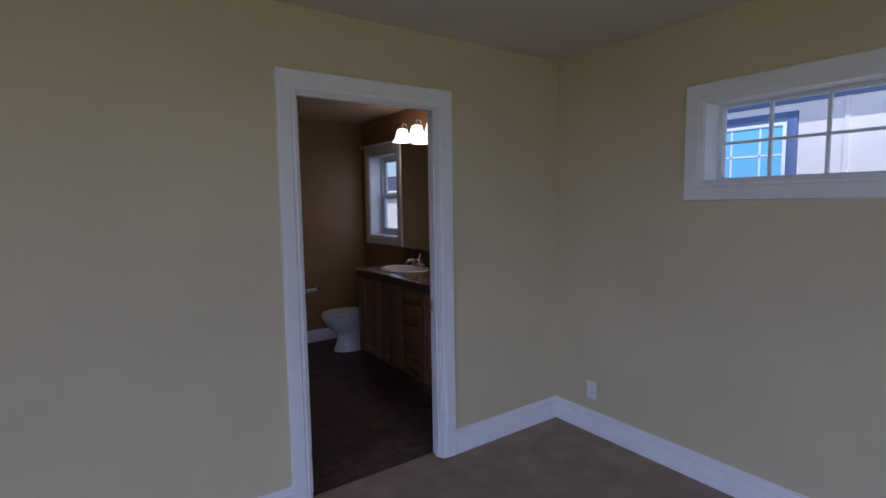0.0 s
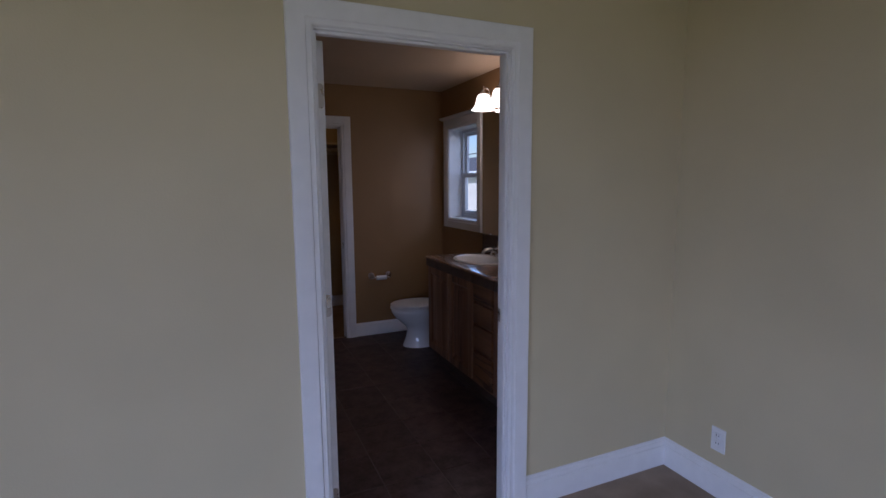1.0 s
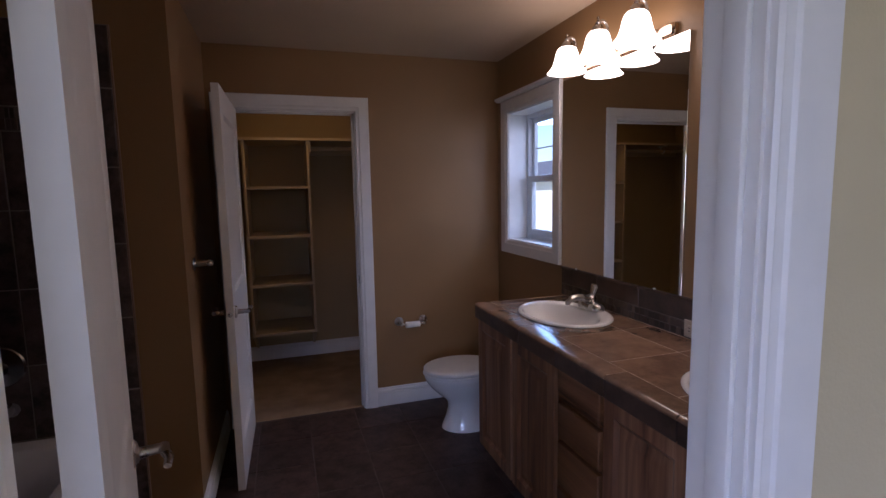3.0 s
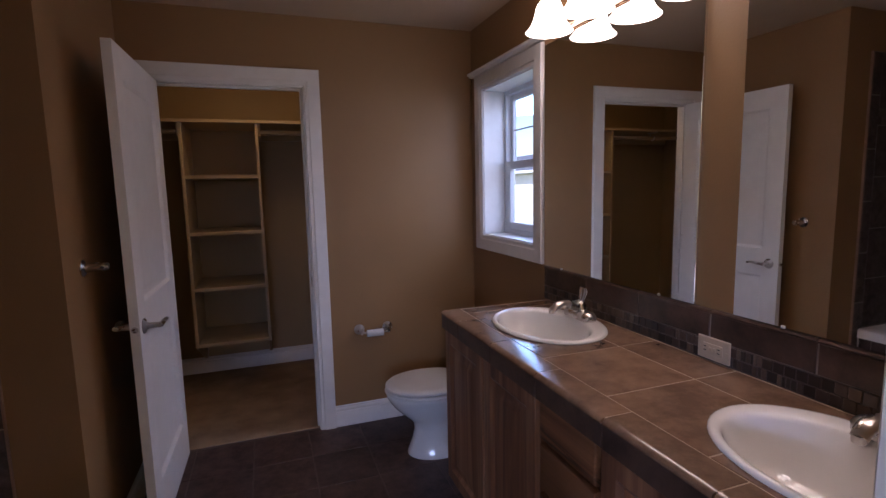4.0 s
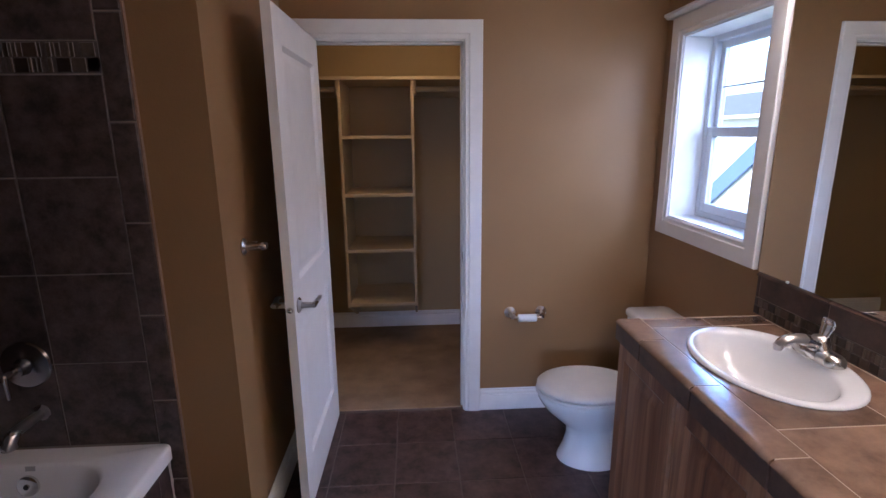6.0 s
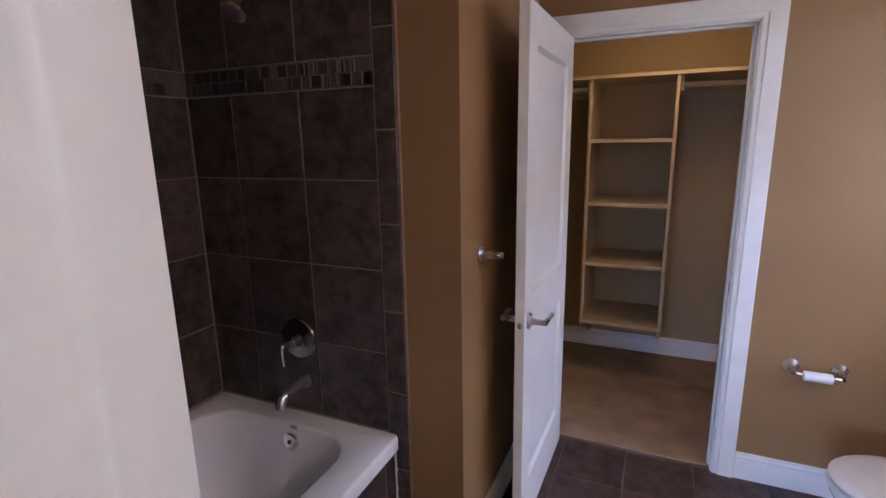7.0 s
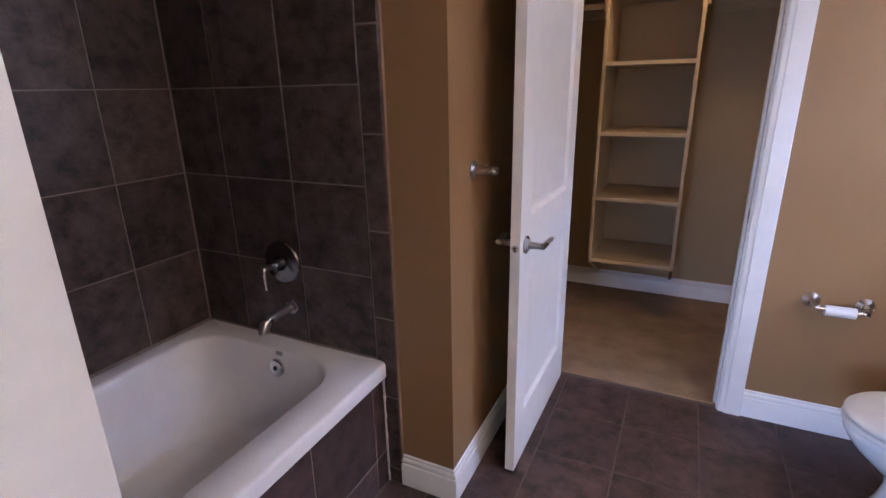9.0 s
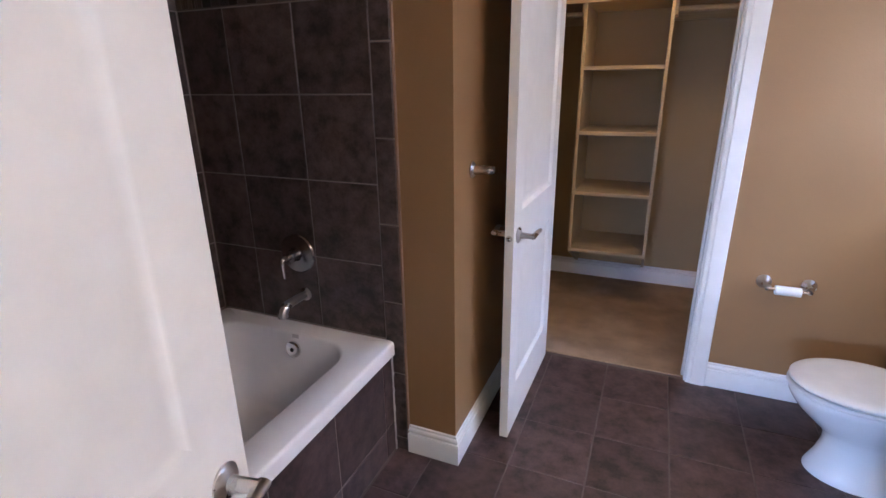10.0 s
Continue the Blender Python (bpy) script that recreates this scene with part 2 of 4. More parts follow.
# grass is assumed; its green goes with the olive lamps added outside
M_GROUND = rough_mat("dry_grass", (0.19, 0.20, 0.085), 0.95, 6.0, 0.02)

# ---- mesh helpers ----


def part(name, bm, material, parent=None, label="", smooth=35):
    """One mesh object from a bmesh, under a thing or a part where one is given."""
    bmesh.ops.recalc_face_normals(bm, faces=bm.faces[:])
    me = bpy.data.meshes.new(name)
    bm.to_mesh(me)
    bm.free()
    if smooth:
        me.shade_smooth()
        me.set_sharp_from_angle(angle=radians(smooth))
    me.materials.append(material)
    ob = new(name, me)
    if parent is not None:
        ob.parent = parent
    if label:
        ob["label"] = label
    return ob


def thing(name, label, category, group="", m=None):
    ob = tagged(new(name), label, category, group)
    if m is not None:
        ob.matrix_basis = m
    return ob


def box(bm, x0, x1, y0, y1, z0, z1, bevel=0.0, seg=2, m=None):
    vs = [bm.verts.new((x, y, z)) for z in (z0, z1) for y in (y0, y1) for x in (x0, x1)]
    fs = [bm.faces.new([vs[i] for i in q]) for q in ((0, 2, 3, 1), (4, 5, 7, 6), (0, 1, 5, 4), (2, 6, 7, 3), (0, 4, 6, 2), (1, 3, 7, 5))]
    out = vs
    if bevel:
        es = list({e for f in fs for e in f.edges})
        out = bmesh.ops.bevel(bm, geom=es, offset=bevel, segments=seg, profile=0.5, affect="EDGES")["verts"]
    if m is not None:
        bmesh.ops.transform(bm, matrix=m, verts=[v for v in out if v.is_valid])
    return bm


def boxes(*specs):
    bm = bmesh.new()
    for s in specs:
        box(bm, *s)
    return bm


def loft(bm, loops, close_ends=(True, True), ring=True):
    """Joins loops of equally many points into a skin."""
    rows = [[bm.verts.new(p) for p in lp] for lp in loops]
    n = len(rows[0])
    for a, b in zip(rows, rows[1:]):
        for i in range(n if ring else n - 1):
            j = (i + 1) % n
            bm.faces.new((a[i], a[j], b[j], b[i]))
    if close_ends[0]:
        bm.faces.new(rows[0][::-1])
    if close_ends[1]:
        bm.faces.new(rows[-1])
    return bm


def turned(bm, profile, m=None, seg=28, ends=(True, True)):
    """A turned body: (radius, height) pairs about z, then placed by m."""
    m = m or Matrix.Identity(4)
    loops = [[m @ Vector((r * math.cos(a), r * math.sin(a), z)) for a in (2 * math.pi * i / seg for i in range(seg))] for r, z in profile]
    return loft(bm, loops, ends)


def tube(bm, pts, radii, seg=12, flat=1.0):
    """A round bar through points, with a radius at each; flat squeezes it in its second direction."""
    pts = [Vector(p) for p in pts]
    if not hasattr(radii, "__len__"):
        radii = [radii] * len(pts)
    loops, side = [], None
    for i, p in enumerate(pts):
        d = (pts[min(i + 1, len(pts) - 1)] - pts[max(i - 1, 0)]).normalized()
        if side is None:
            side = d.cross(Vector((0, 0, 1)))
            if side.length < 0.1:
                side = d.cross(Vector((0, 1, 0)))
        side = (side - d * side.dot(d)).normalized()
        up = d.cross(side)
        loops.append([p + radii[i] * (math.cos(a) * side + flat * math.sin(a) * up) for a in (2 * math.pi * k / seg for k in range(seg))])
    return loft(bm, loops)


def curve(pts, n=6):
    """Points of a smooth line through pts."""
    pts = [Vector(p) for p in pts]
    ext = [2 * pts[0] - pts[1], *pts, 2 * pts[-1] - pts[-2]]
    out = []
    for a, b, c, d in zip(ext, ext[1:], ext[2:], ext[3:]):
        for k in range(n):
            s = k / n
            out.append(0.5 * (2 * b + (c - a) * s + (2 * a - 5 * b + 4 * c - d) * s * s + (3 * b - a - 3 * c + d) * s ** 3))
    return out + [pts[-1]]


def rounded(x0, x1, y0, y1, r, z, n=7):
    """A loop round a rectangle with rounded corners."""
    out = []
    for cx, cy, a0 in ((x1 - r, y1 - r, 0), (x0 + r, y1 - r, 90), (x0 + r, y0 + r, 180), (x1 - r, y0 + r, 270)):
        out += [Vector((cx + r * math.cos(radians(a0 + 90 * k / n)), cy + r * math.sin(radians(a0 + 90 * k / n)), z)) for k in range(n + 1)]
    return out


def oval(cx, cy, rx, ry, z, n=48, egg=0.0):
    """A loop of an oval; egg makes its +x half blunter."""
    out = []
    for i in range(n):
        a = 2 * math.pi * i / n
        c, s = math.cos(a), math.sin(a)
        w = ry * (1 + egg * c)
        out.append(Vector((cx + rx * c, cy + w * s, z)))
    return out


def mould(bm, profile, p0, p1, a_dir, b_dir, m0=0.0, m1=0.0):
    """A moulding: profile points (a, b) run from p0 to p1; the ends are cut back by m0 and m1 times a."""
    p0, p1, a_dir, b_dir = Vector(p0), Vector(p1), Vector(a_dir), Vector(b_dir)
    d = (p1 - p0).normalized()
    ends = [[p0 + a_dir * a + b_dir * b + d * (a * m0) for a, b in profile], [p1 + a_dir * a + b_dir * b - d * (a * m1) for a, b in profile]]
    return loft(bm, ends)


def wall(name, axis, near, far, u0, u1, z0, z1, material, holes=(), label=""):
    """A wall with thickness, square to an axis, with openings (u0, u1, z0, z1) that go through it."""
    us = sorted({u0, u1, *[h[0] for h in holes], *[h[1] for h in holes]})
    zs = sorted({z0, z1, *[h[2] for h in holes], *[h[3] for h in holes]})

    def solid(i, j):
        if not (0 <= i < len(us) - 1 and 0 <= j < len(zs) - 1):
            return False
        u, z = (us[i] + us[i + 1]) / 2, (zs[j] + zs[j + 1]) / 2
        return not any(h[0] < u < h[1] and h[2] < z < h[3] for h in holes)

    bm = bmesh.new()
    cache = {}

    def vert(w, u, z):
        p = (w, u, z) if axis == "x" else (u, w, z)
        if p not in cache:
            cache[p] = bm.verts.new(p)
        return cache[p]

    for i in range(len(us) - 1):
        for j in range(len(zs) - 1):
            if not solid(i, j):
                continue
            a, b, c, d = us[i], us[i + 1], zs[j], zs[j + 1]
            for w in (near, far):
                bm.faces.new([vert(w, a, c), vert(w, b, c), vert(w, b, d), vert(w, a, d)])
            for ok, (ua, za), (ub, zb) in ((solid(i - 1, j), (a, c), (a, d)), (solid(i + 1, j), (b, c), (b, d)),
                                           (solid(i, j - 1), (a, c), (b, c)), (solid(i, j + 1), (a, d), (b, d))):
                if not ok:
                    bm.faces.new([vert(near, ua, za), vert(near, ub, zb), vert(far, ub, zb), vert(far, ua, za)])
    ob = part(name, bm, material, smooth=0)
    return tagged(ob, label or "painted plaster wall", "wall", kind="structure")


# ---- the plan ----
E = 3.05            # inside of the outer east wall
EO = 3.25           # outside of it
BW = 2.644          # bedroom side of the wall with the entrance
BS = 2.731          # bathroom side of it
BN = 5.565          # bathroom side of the wall to the closet
CN = 5.675          # closet side of it
CB = 6.915          # back of the closet
H = 2.42            # ceiling
TX = -0.014         # tiled back of the tub alcove
TY = 4.556          # tiled tap wall of the alcove
SX = 1.122          # east face of the stub wall
DX0, DX1, DZ = 1.288, 2.072, 2.035      # entrance opening
CX0, CX1 = 1.245, 2.012                 # closet opening
WB = (4.778, 5.385, 1.163, 2.030)         # bathroom window
WR = (0.49, 1.668, 1.597, 1.998)         # bedroom window
WX, WS = -2.6, -2.2                     # west and south of the bedroom

wall("wall_bedroom_north", "y", BW, 2.695, WX - 0.16, E, 0, H, M_BED, [(DX0 - 0.02, DX1 + 0.02, 0, DZ + 0.02)], "olive-beige painted bedroom wall round an open doorway")
wall("wall_bedroom_east", "x", E, EO, WS - 0.16, 2.695, 0, H, M_BED, [WR], "olive-beige painted wall with a high transom window")
wall("wall_bedroom_south", "y", WS, WS - 0.16, WX - 0.16, E, 0, H, M_BED, [(-1.5, 1.6, 0.78, 2.12)], "olive-beige painted bedroom wall")
wall("wall_bedroom_west", "x", WX, WX - 0.16, WS, BW, 0, H, M_BED, [(-1.7, 0.1, 0.78, 2.12)], "olive-beige painted bedroom wall")
wall("wall_bathroom_south", "y", BS, 2.695, -0.13, E, 0, H, M_BATH, [(DX0 - 0.02, DX1 + 0.02, 0, DZ + 0.02)], "brown painted bathroom wall round an open doorway")
wall("wall_bathroom_east", "x", E, EO, 2.695, 5.62, 0, H, M_BATH, [WB], "brown painted bathroom wall above the vanity")
wall("wall_bathroom_north", "y", BN, 5.62, SX - 0.11, E, 0, H, M_BATH, [(CX0 - 0.02, CX1 + 0.02, 0, DZ + 0.02)], "brown painted wall round the closet doorway")
wall("wall_stub", "x", SX, SX - 0.11, 4.568, BN, 0, H, M_BATH, label="brown painted stub wall beside the tub")
wall("wall_tub_tap", "y", 4.568, 4.678, -0.13, SX - 0.11, 0, H, M_BATH, label="brown painted wall at the tap end of the tub")
wall("wall_tub_back", "x", -0.13, -0.030, BS, 4.568, 0, H, M_BATH, label="wall behind the tub")
wall("wall_tub_end", "y", 3.018, BS, -0.030, 0.91, 0, H, M_BATH, label="wall at the sloping end of the tub")
wall("wall_closet_south", "y", CN, 5.62, 0.2, 2.95, 0, H, M_CLOSET, [(CX0 - 0.02, CX1 + 0.02, 0, DZ + 0.02)], "tan painted closet wall")
wall("wall_closet_north", "y", CB, CB + 0.15, 0.1, EO, 0, H, M_CLOSET, label="tan painted back wall of the closet")
wall("wall_closet_west", "x", 0.2, 0.1, 5.62, CB, 0, H, M_CLOSET, label="tan painted side wall of the closet")
wall("wall_closet_east", "x", 2.95, EO, 5.62, CB, 0, H, M_CLOSET, label="tan painted side wall of the closet")

ceil = part("ceiling_bedroom", boxes((WX - 0.16, EO, WS - 0.16, 2.695, H, H + 0.14)), M_CEIL, smooth=0)
tagged(ceil, "off-white textured flat ceiling", "ceiling", kind="structure")
ceil = part("ceiling_bathroom", boxes((-0.13, EO, 2.695, CB + 0.15, H, H + 0.14)), M_CEIL_LAMPLIT, smooth=0)
tagged(ceil, "textured flat ceiling with warm lamp glow put into its tan colour", "ceiling", kind="structure")
tagged(part("floor_bedroom", boxes((WX - 0.16, EO, WS - 0.16, 2.728, -0.12, 0.016)), M_CARPET, smooth=0), "beige-brown cut-pile bedroom carpet", "carpet", kind="structure")
tagged(part("floor_closet", boxes((0.1, EO, 5.60, CB + 0.15, -0.12, 0.006)), M_CARPET2, smooth=0), "warm beige cut-pile closet carpet", "carpet", kind="structure")
floor_bath = part("floor_bathroom", boxes((-0.13, EO, 2.728, 5.60, -0.12, -0.0015)), M_GROUT_F, smooth=0)
tagged(floor_bath, "dark slate-look tiled bathroom floor", "tile floor", kind="structure")

# baseboards: a flat board with a stepped, rounded top
BASE = [(0, 0), (0.018, 0), (0.018, 0.090), (0.016, 0.094), (0.0105, 0.096), (0.0105, 0.101), (0.0145, 0.104), (0.0145, 0.110), (0.011, 0.115), (0.0065, 0.118), (0.006, 0.127), (0, 0.130)]
BASE_R = [(a, b * 1.15) for a, b in BASE]


def baseboard(profile, p0, p1, n, m0=0.0, m1=0.0, z=0.004):
    ob = part("baseboard", mould(bmesh.new(), profile, (*p0, z), (*p1, z), n, (0, 0, 1), m0, m1), M_TRIM)
    tagged(ob, "white painted baseboard with a stepped top edge", "baseboard", kind="structure")


CW = 0.09
baseboard(BASE_R, (WX, BW), (DX0 - 0.007 - CW, BW), (0, -1, 0), z=0.012)
baseboard(BASE_R, (DX1 + 0.007 + CW, BW), (E, BW), (0, -1, 0), 0, 1, 0.012)
baseboard(BASE_R, (E, BW), (E, WS), (-1, 0, 0), 1, 0, 0.012)
baseboard(BASE, (CX1 + 0.007 + CW, BN), (E, BN), (0, -1, 0))
baseboard(BASE, (0.913, 4.568), (SX, 4.568), (0, -1, 0), 0, -1)
baseboard(BASE, (SX, 4.568), (SX, BN), (1, 0, 0), -1, 1)
baseboard(BASE, (0.2, CB), (2.95, CB), (0, -1, 0), 0, 1)
baseboard(BASE, (2.95, CB), (2.95, CN), (-1, 0, 0), 1, 0)

# casing: stepped on the inside edge, a bead outside; a runs outward from the opening
CASE = [(0, 0), (0, 0.010), (0.006, 0.014), (0.012, 0.012), (0.022, 0.014), (0.026, 0.019), (CW - 0.010, 0.021), (CW - 0.003, 0.021), (CW, 0.017), (CW, 0)]


def casing(u0, u1, z0, z1, at, axis, out, parent, sides="ltr", profile=CASE):
    """Mitred casing round an opening on a wall face; out: the wall's outward normal."""
    def p(u, z):
        return (at, u, z) if axis == "x" else (u, at, z)
    left, right = p(-1, 0), p(1, 0)
    left, right = [tuple(c - (at if i == (0 if axis == "x" else 1) else 0) for i, c in enumerate(q)) for q in (left, right)]
    bottom = "b" in sides
    for name, a, b, d, m0, m1 in (("casing_leg", p(u0, z0), p(u0, z1), left, -1 if bottom else 0, -1), ("casing_leg", p(u1, z0), p(u1, z1), right, -1 if bottom else 0, -1),
                                  ("casing_head", p(u0, z1), p(u1, z1), (0, 0, 1), -1, -1)):
        part(name, mould(bmesh.new(), profile, a, b, d, out, m0, m1), M_TRIM, parent)
    if bottom:
        part("casing_apron", mould(bmesh.new(), profile, p(u0, z0), p(u1, z0), (0, 0, -1), out, -1, -1), M_TRIM, parent)


def doorway(name, u0, u1, y0, y1, stop_y, label):
    """Jambs, head, stops and casings on both faces of a wall square to y."""
    top = tagged(new(name), label, "door frame", kind="structure")
    part("jamb", boxes((u0 - 0.02, u0, y0, y1, 0, DZ)), M_TRIM, top)
    part("jamb", boxes((u1, u1 + 0.02, y0, y1, 0, DZ)), M_TRIM, top)
    part("head_jamb", boxes((u0 - 0.02, u1 + 0.02, y0, y1, DZ, DZ + 0.02)), M_TRIM, top)
    s = 0.011
    part("door_stop", boxes((u0, u0 + s, stop_y, stop_y + 0.034, 0, DZ, 0.003)), M_TRIM, top)
    part("door_stop", boxes((u1 - s, u1, stop_y, stop_y + 0.034, 0, DZ, 0.003)), M_TRIM, top)
    part("head_stop", boxes((u0 + s, u1 - s, stop_y, stop_y + 0.034, DZ - s, DZ, 0.003)), M_TRIM, top)
    r = 0.006
    casing(u0 - r, u1 + r, 0, DZ + r, y0, "y", (0, -1, 0), top)
    casing(u0 - r, u1 + r, 0, DZ + r, y1, "y", (0, 1, 0), top)
    return top


frame_1 = doorway("doorframe_1", DX0, DX1, BW, BS, 2.660, "white painted door frame with wide stepped casing")
frame_2 = doorway("doorframe_2", CX0, CX1, BN, CN, 5.605, "white painted closet door frame with stepped casing")
part("strike_plate", boxes((DX1 - 0.0025, DX1, 2.697, 2.727, 0.89, 0.95, 0.001)), M_NICKEL, frame_1, "brushed nickel strike plate")
part("strike_plate", boxes((CX1 - 0.0025, CX1, 5.572, 5.602, 0.89, 0.95, 0.001)), M_NICKEL, frame_2, "brushed nickel strike plate")

# ---- windows ----


def pane_frame(bm, x, y0, y1, z0, z1, w, d):
    box(bm, x, x + d, y0, y0 + w, z0, z1, 0.003)
    box(bm, x, x + d, y1 - w, y1, z0, z1, 0.003)
    box(bm, x, x + d, y0 + w, y1 - w, z0, z0 + w, 0.003)
    box(bm, x, x + d, y0 + w, y1 - w, z1 - w, z1, 0.003)
    return bm


XF = 3.186            # inner face of the window frames


def reveal(top, w):
    y0, y1, z0, z1 = w
    t = 0.006
    part("reveal_board", boxes((E - 0.002, XF, y0, y0 + t, z0, z1)), M_TRIM, top)
    part("reveal_board", boxes((E - 0.002, XF, y1 - t, y1, z0, z1)), M_TRIM, top)
    part("reveal_board", boxes((E - 0.002, XF, y0 + t, y1 - t, z1 - t, z1)), M_TRIM, top)
    part("window_sill", boxes((E - 0.002, XF, y0 + t, y1 - t, z0, z0 + t)), M_TRIM, top)


def glazing(parent, x, y0, y1, z0, z1):
    g = part("pane", boxes((x, x + 0.004, y0, y1, z0, z1)), M_GLASS, parent, "clear window glass", smooth=0)
    g.visible_shadow = False


win_bath = tagged(new("window_1"), "white double-hung window with stepped casing and a cap", "window", kind="structure")
reveal(win_bath, WB)
casing(*WB, E, "x", (-1, 0, 0), win_bath, "ltrb")
CAP = [(0, 0), (0.030, 0.0), (0.040, 0.010), (0.046, 0.012), (0.046, 0.024), (0, 0.024)]
part("cap_moulding", mould(bmesh.new(), CAP, (E, 4.664, 2.124), (E, 5.520, 2.124), (-1, 0, 0), (0, 0, 1)), M_TRIM, win_bath)
y0, y1, z0, z1 = WB
part("window_frame", pane_frame(bmesh.new(), XF, y0, y1, z0, z1, 0.032, 0.06), M_VINYL, win_bath)
up = part("upper_sash", pane_frame(bmesh.new(), XF + 0.03, y0 + 0.032, y1 - 0.032, 1.57, z1 - 0.032, 0.034, 0.025), M_VINYL, win_bath)
lo = part("lower_sash", pane_frame(bmesh.new(), XF + 0.002, y0 + 0.032, y1 - 0.032, z0 + 0.032, 1.605, 0.044, 0.027), M_VINYL, win_bath)
part("muntin", boxes((XF + 0.038, XF + 0.047, y0 + 0.066, y1 - 0.066, 1.786, 1.794)), M_VINYL, up)
glazing(up, XF + 0.042, y0 + 0.066, y1 - 0.066, 1.604, z1 - 0.066)
glazing(lo, XF + 0.014, y0 + 0.076, y1 - 0.076, z0 + 0.076, 1.561)

win_bed = tagged(new("window_2"), "white fixed transom window with a grid of muntins", "window", kind="structure")
reveal(win_bed, WR)
casing(*WR, E, "x", (-1, 0, 0), win_bed, "ltrb")
y0, y1, z0, z1 = WR
part("window_frame", pane_frame(bmesh.new(), XF, y0, y1, z0, z1, 0.022, 0.05), M_VINYL, win_bed)
glazing(win_bed, XF + 0.025, y0 + 0.022, y1 - 0.022, z0 + 0.022, z1 - 0.022)
for k in range(1, 5):
    yy = 1.662 - 0.2345 * k
    part("muntin", boxes((XF + 0.018, XF + 0.036, yy - 0.007, yy + 0.007, z0 + 0.022, z1 - 0.022)), M_VINYL, win_bed)
part("muntin", boxes((XF + 0.020, XF + 0.034, y0 + 0.022, y1 - 0.022, 1.790, 1.804)), M_VINYL, win_bed)

# ---- doors ----


def panel_face(bm, y, sgn, w, h, panels, relief=1.0):
    """One face of a panelled door in the plane y; sgn: which way it looks."""
    xs = sorted({0, w, *[p[0] for p in panels], *[p[1] for p in panels]})
    zs = sorted({0, h, *[p[2] for p in panels], *[p[3] for p in panels]})
    grid = {(x, z): bm.verts.new((x, y, z)) for x in xs for z in zs}
    for a, b in zip(xs, xs[1:]):
        for c, d in zip(zs, zs[1:]):
            if any(p[0] <= a and b <= p[1] and p[2] <= c and d <= p[3] for p in panels):
                ring = [grid[a, c], grid[b, c], grid[b, d], grid[a, d]]
                for inset, depth in ((0.007, 0.005), (0.016, 0.011), (0.025, 0.012), (0.056, 0.004), (0.063, 0.003)):
                    nxt = [bm.verts.new((x, y - sgn * depth * relief, z)) for x, z in ((a + inset, c + inset), (b - inset, c + inset), (b - inset, d - inset), (a + inset, d - inset))]
                    for i in range(4):
                        j = (i + 1) % 4
                        bm.faces.new((ring[i], ring[j], nxt[j], nxt[i]))
                    ring = nxt
                bm.faces.new(ring)
            else:
                bm.faces.new((grid[a, c], grid[b, c], grid[b, d], grid[a, d]))
    return [grid[x, z] for x, z in ((0, 0), (w, 0), (w, h), (0, h))]


def panel_slab(w, h, t, panels, relief):
    bm = bmesh.new()
    panel_face(bm, 0.0, -1, w, h, panels, relief)
    panel_face(bm, t, 1, w, h, panels, relief)
    box_edges = [((0, 0), (w, 0)), ((w, 0), (w, h)), ((w, h), (0, h)), ((0, h), (0, 0))]
    for (xa, za), (xb, zb) in box_edges:
        bm.faces.new([bm.verts.new(p) for p in ((xa, 0, za), (xb, 0, zb), (xb, t, zb), (xa, t, za))])
    bmesh.ops.remove_doubles(bm, verts=bm.verts[:], dist=0.0004)
    return bm


DH, DT = 2.018, 0.035


def lever(door, x, z, y, sgn, back):
    """A lever handle on one face: rose, neck and a lever that points along x."""
    bm = bmesh.new()
    turned(bm, [(0.0, 0), (0.031, 0), (0.032, 0.004), (0.026, 0.009), (0.014, 0.012), (0.0125, 0.020), (0.0115, 0.040), (0.0115, 0.060)], Matrix.Translation((x, y, z)) @ pose(0, 0, 0, 90 if sgn < 0 else -90), 28, (False, True))
    yy = y + sgn * 0.063
    tube(bm, curve([(x - 0.010 * back, yy - sgn * 0.002, z), (x + 0.03 * back, yy, z + 0.002), (x + 0.070 * back, yy + sgn * 0.006, z + 0.006), (x + 0.102 * back, yy + sgn * 0.002, z + 0.001)]),
         [0.0125 - 0.00022 * i for i in range(19)], 12, 0.75)
    part("door_handle", bm, M_NICKEL, door, "brushed nickel lever handle on a round rose", 50)


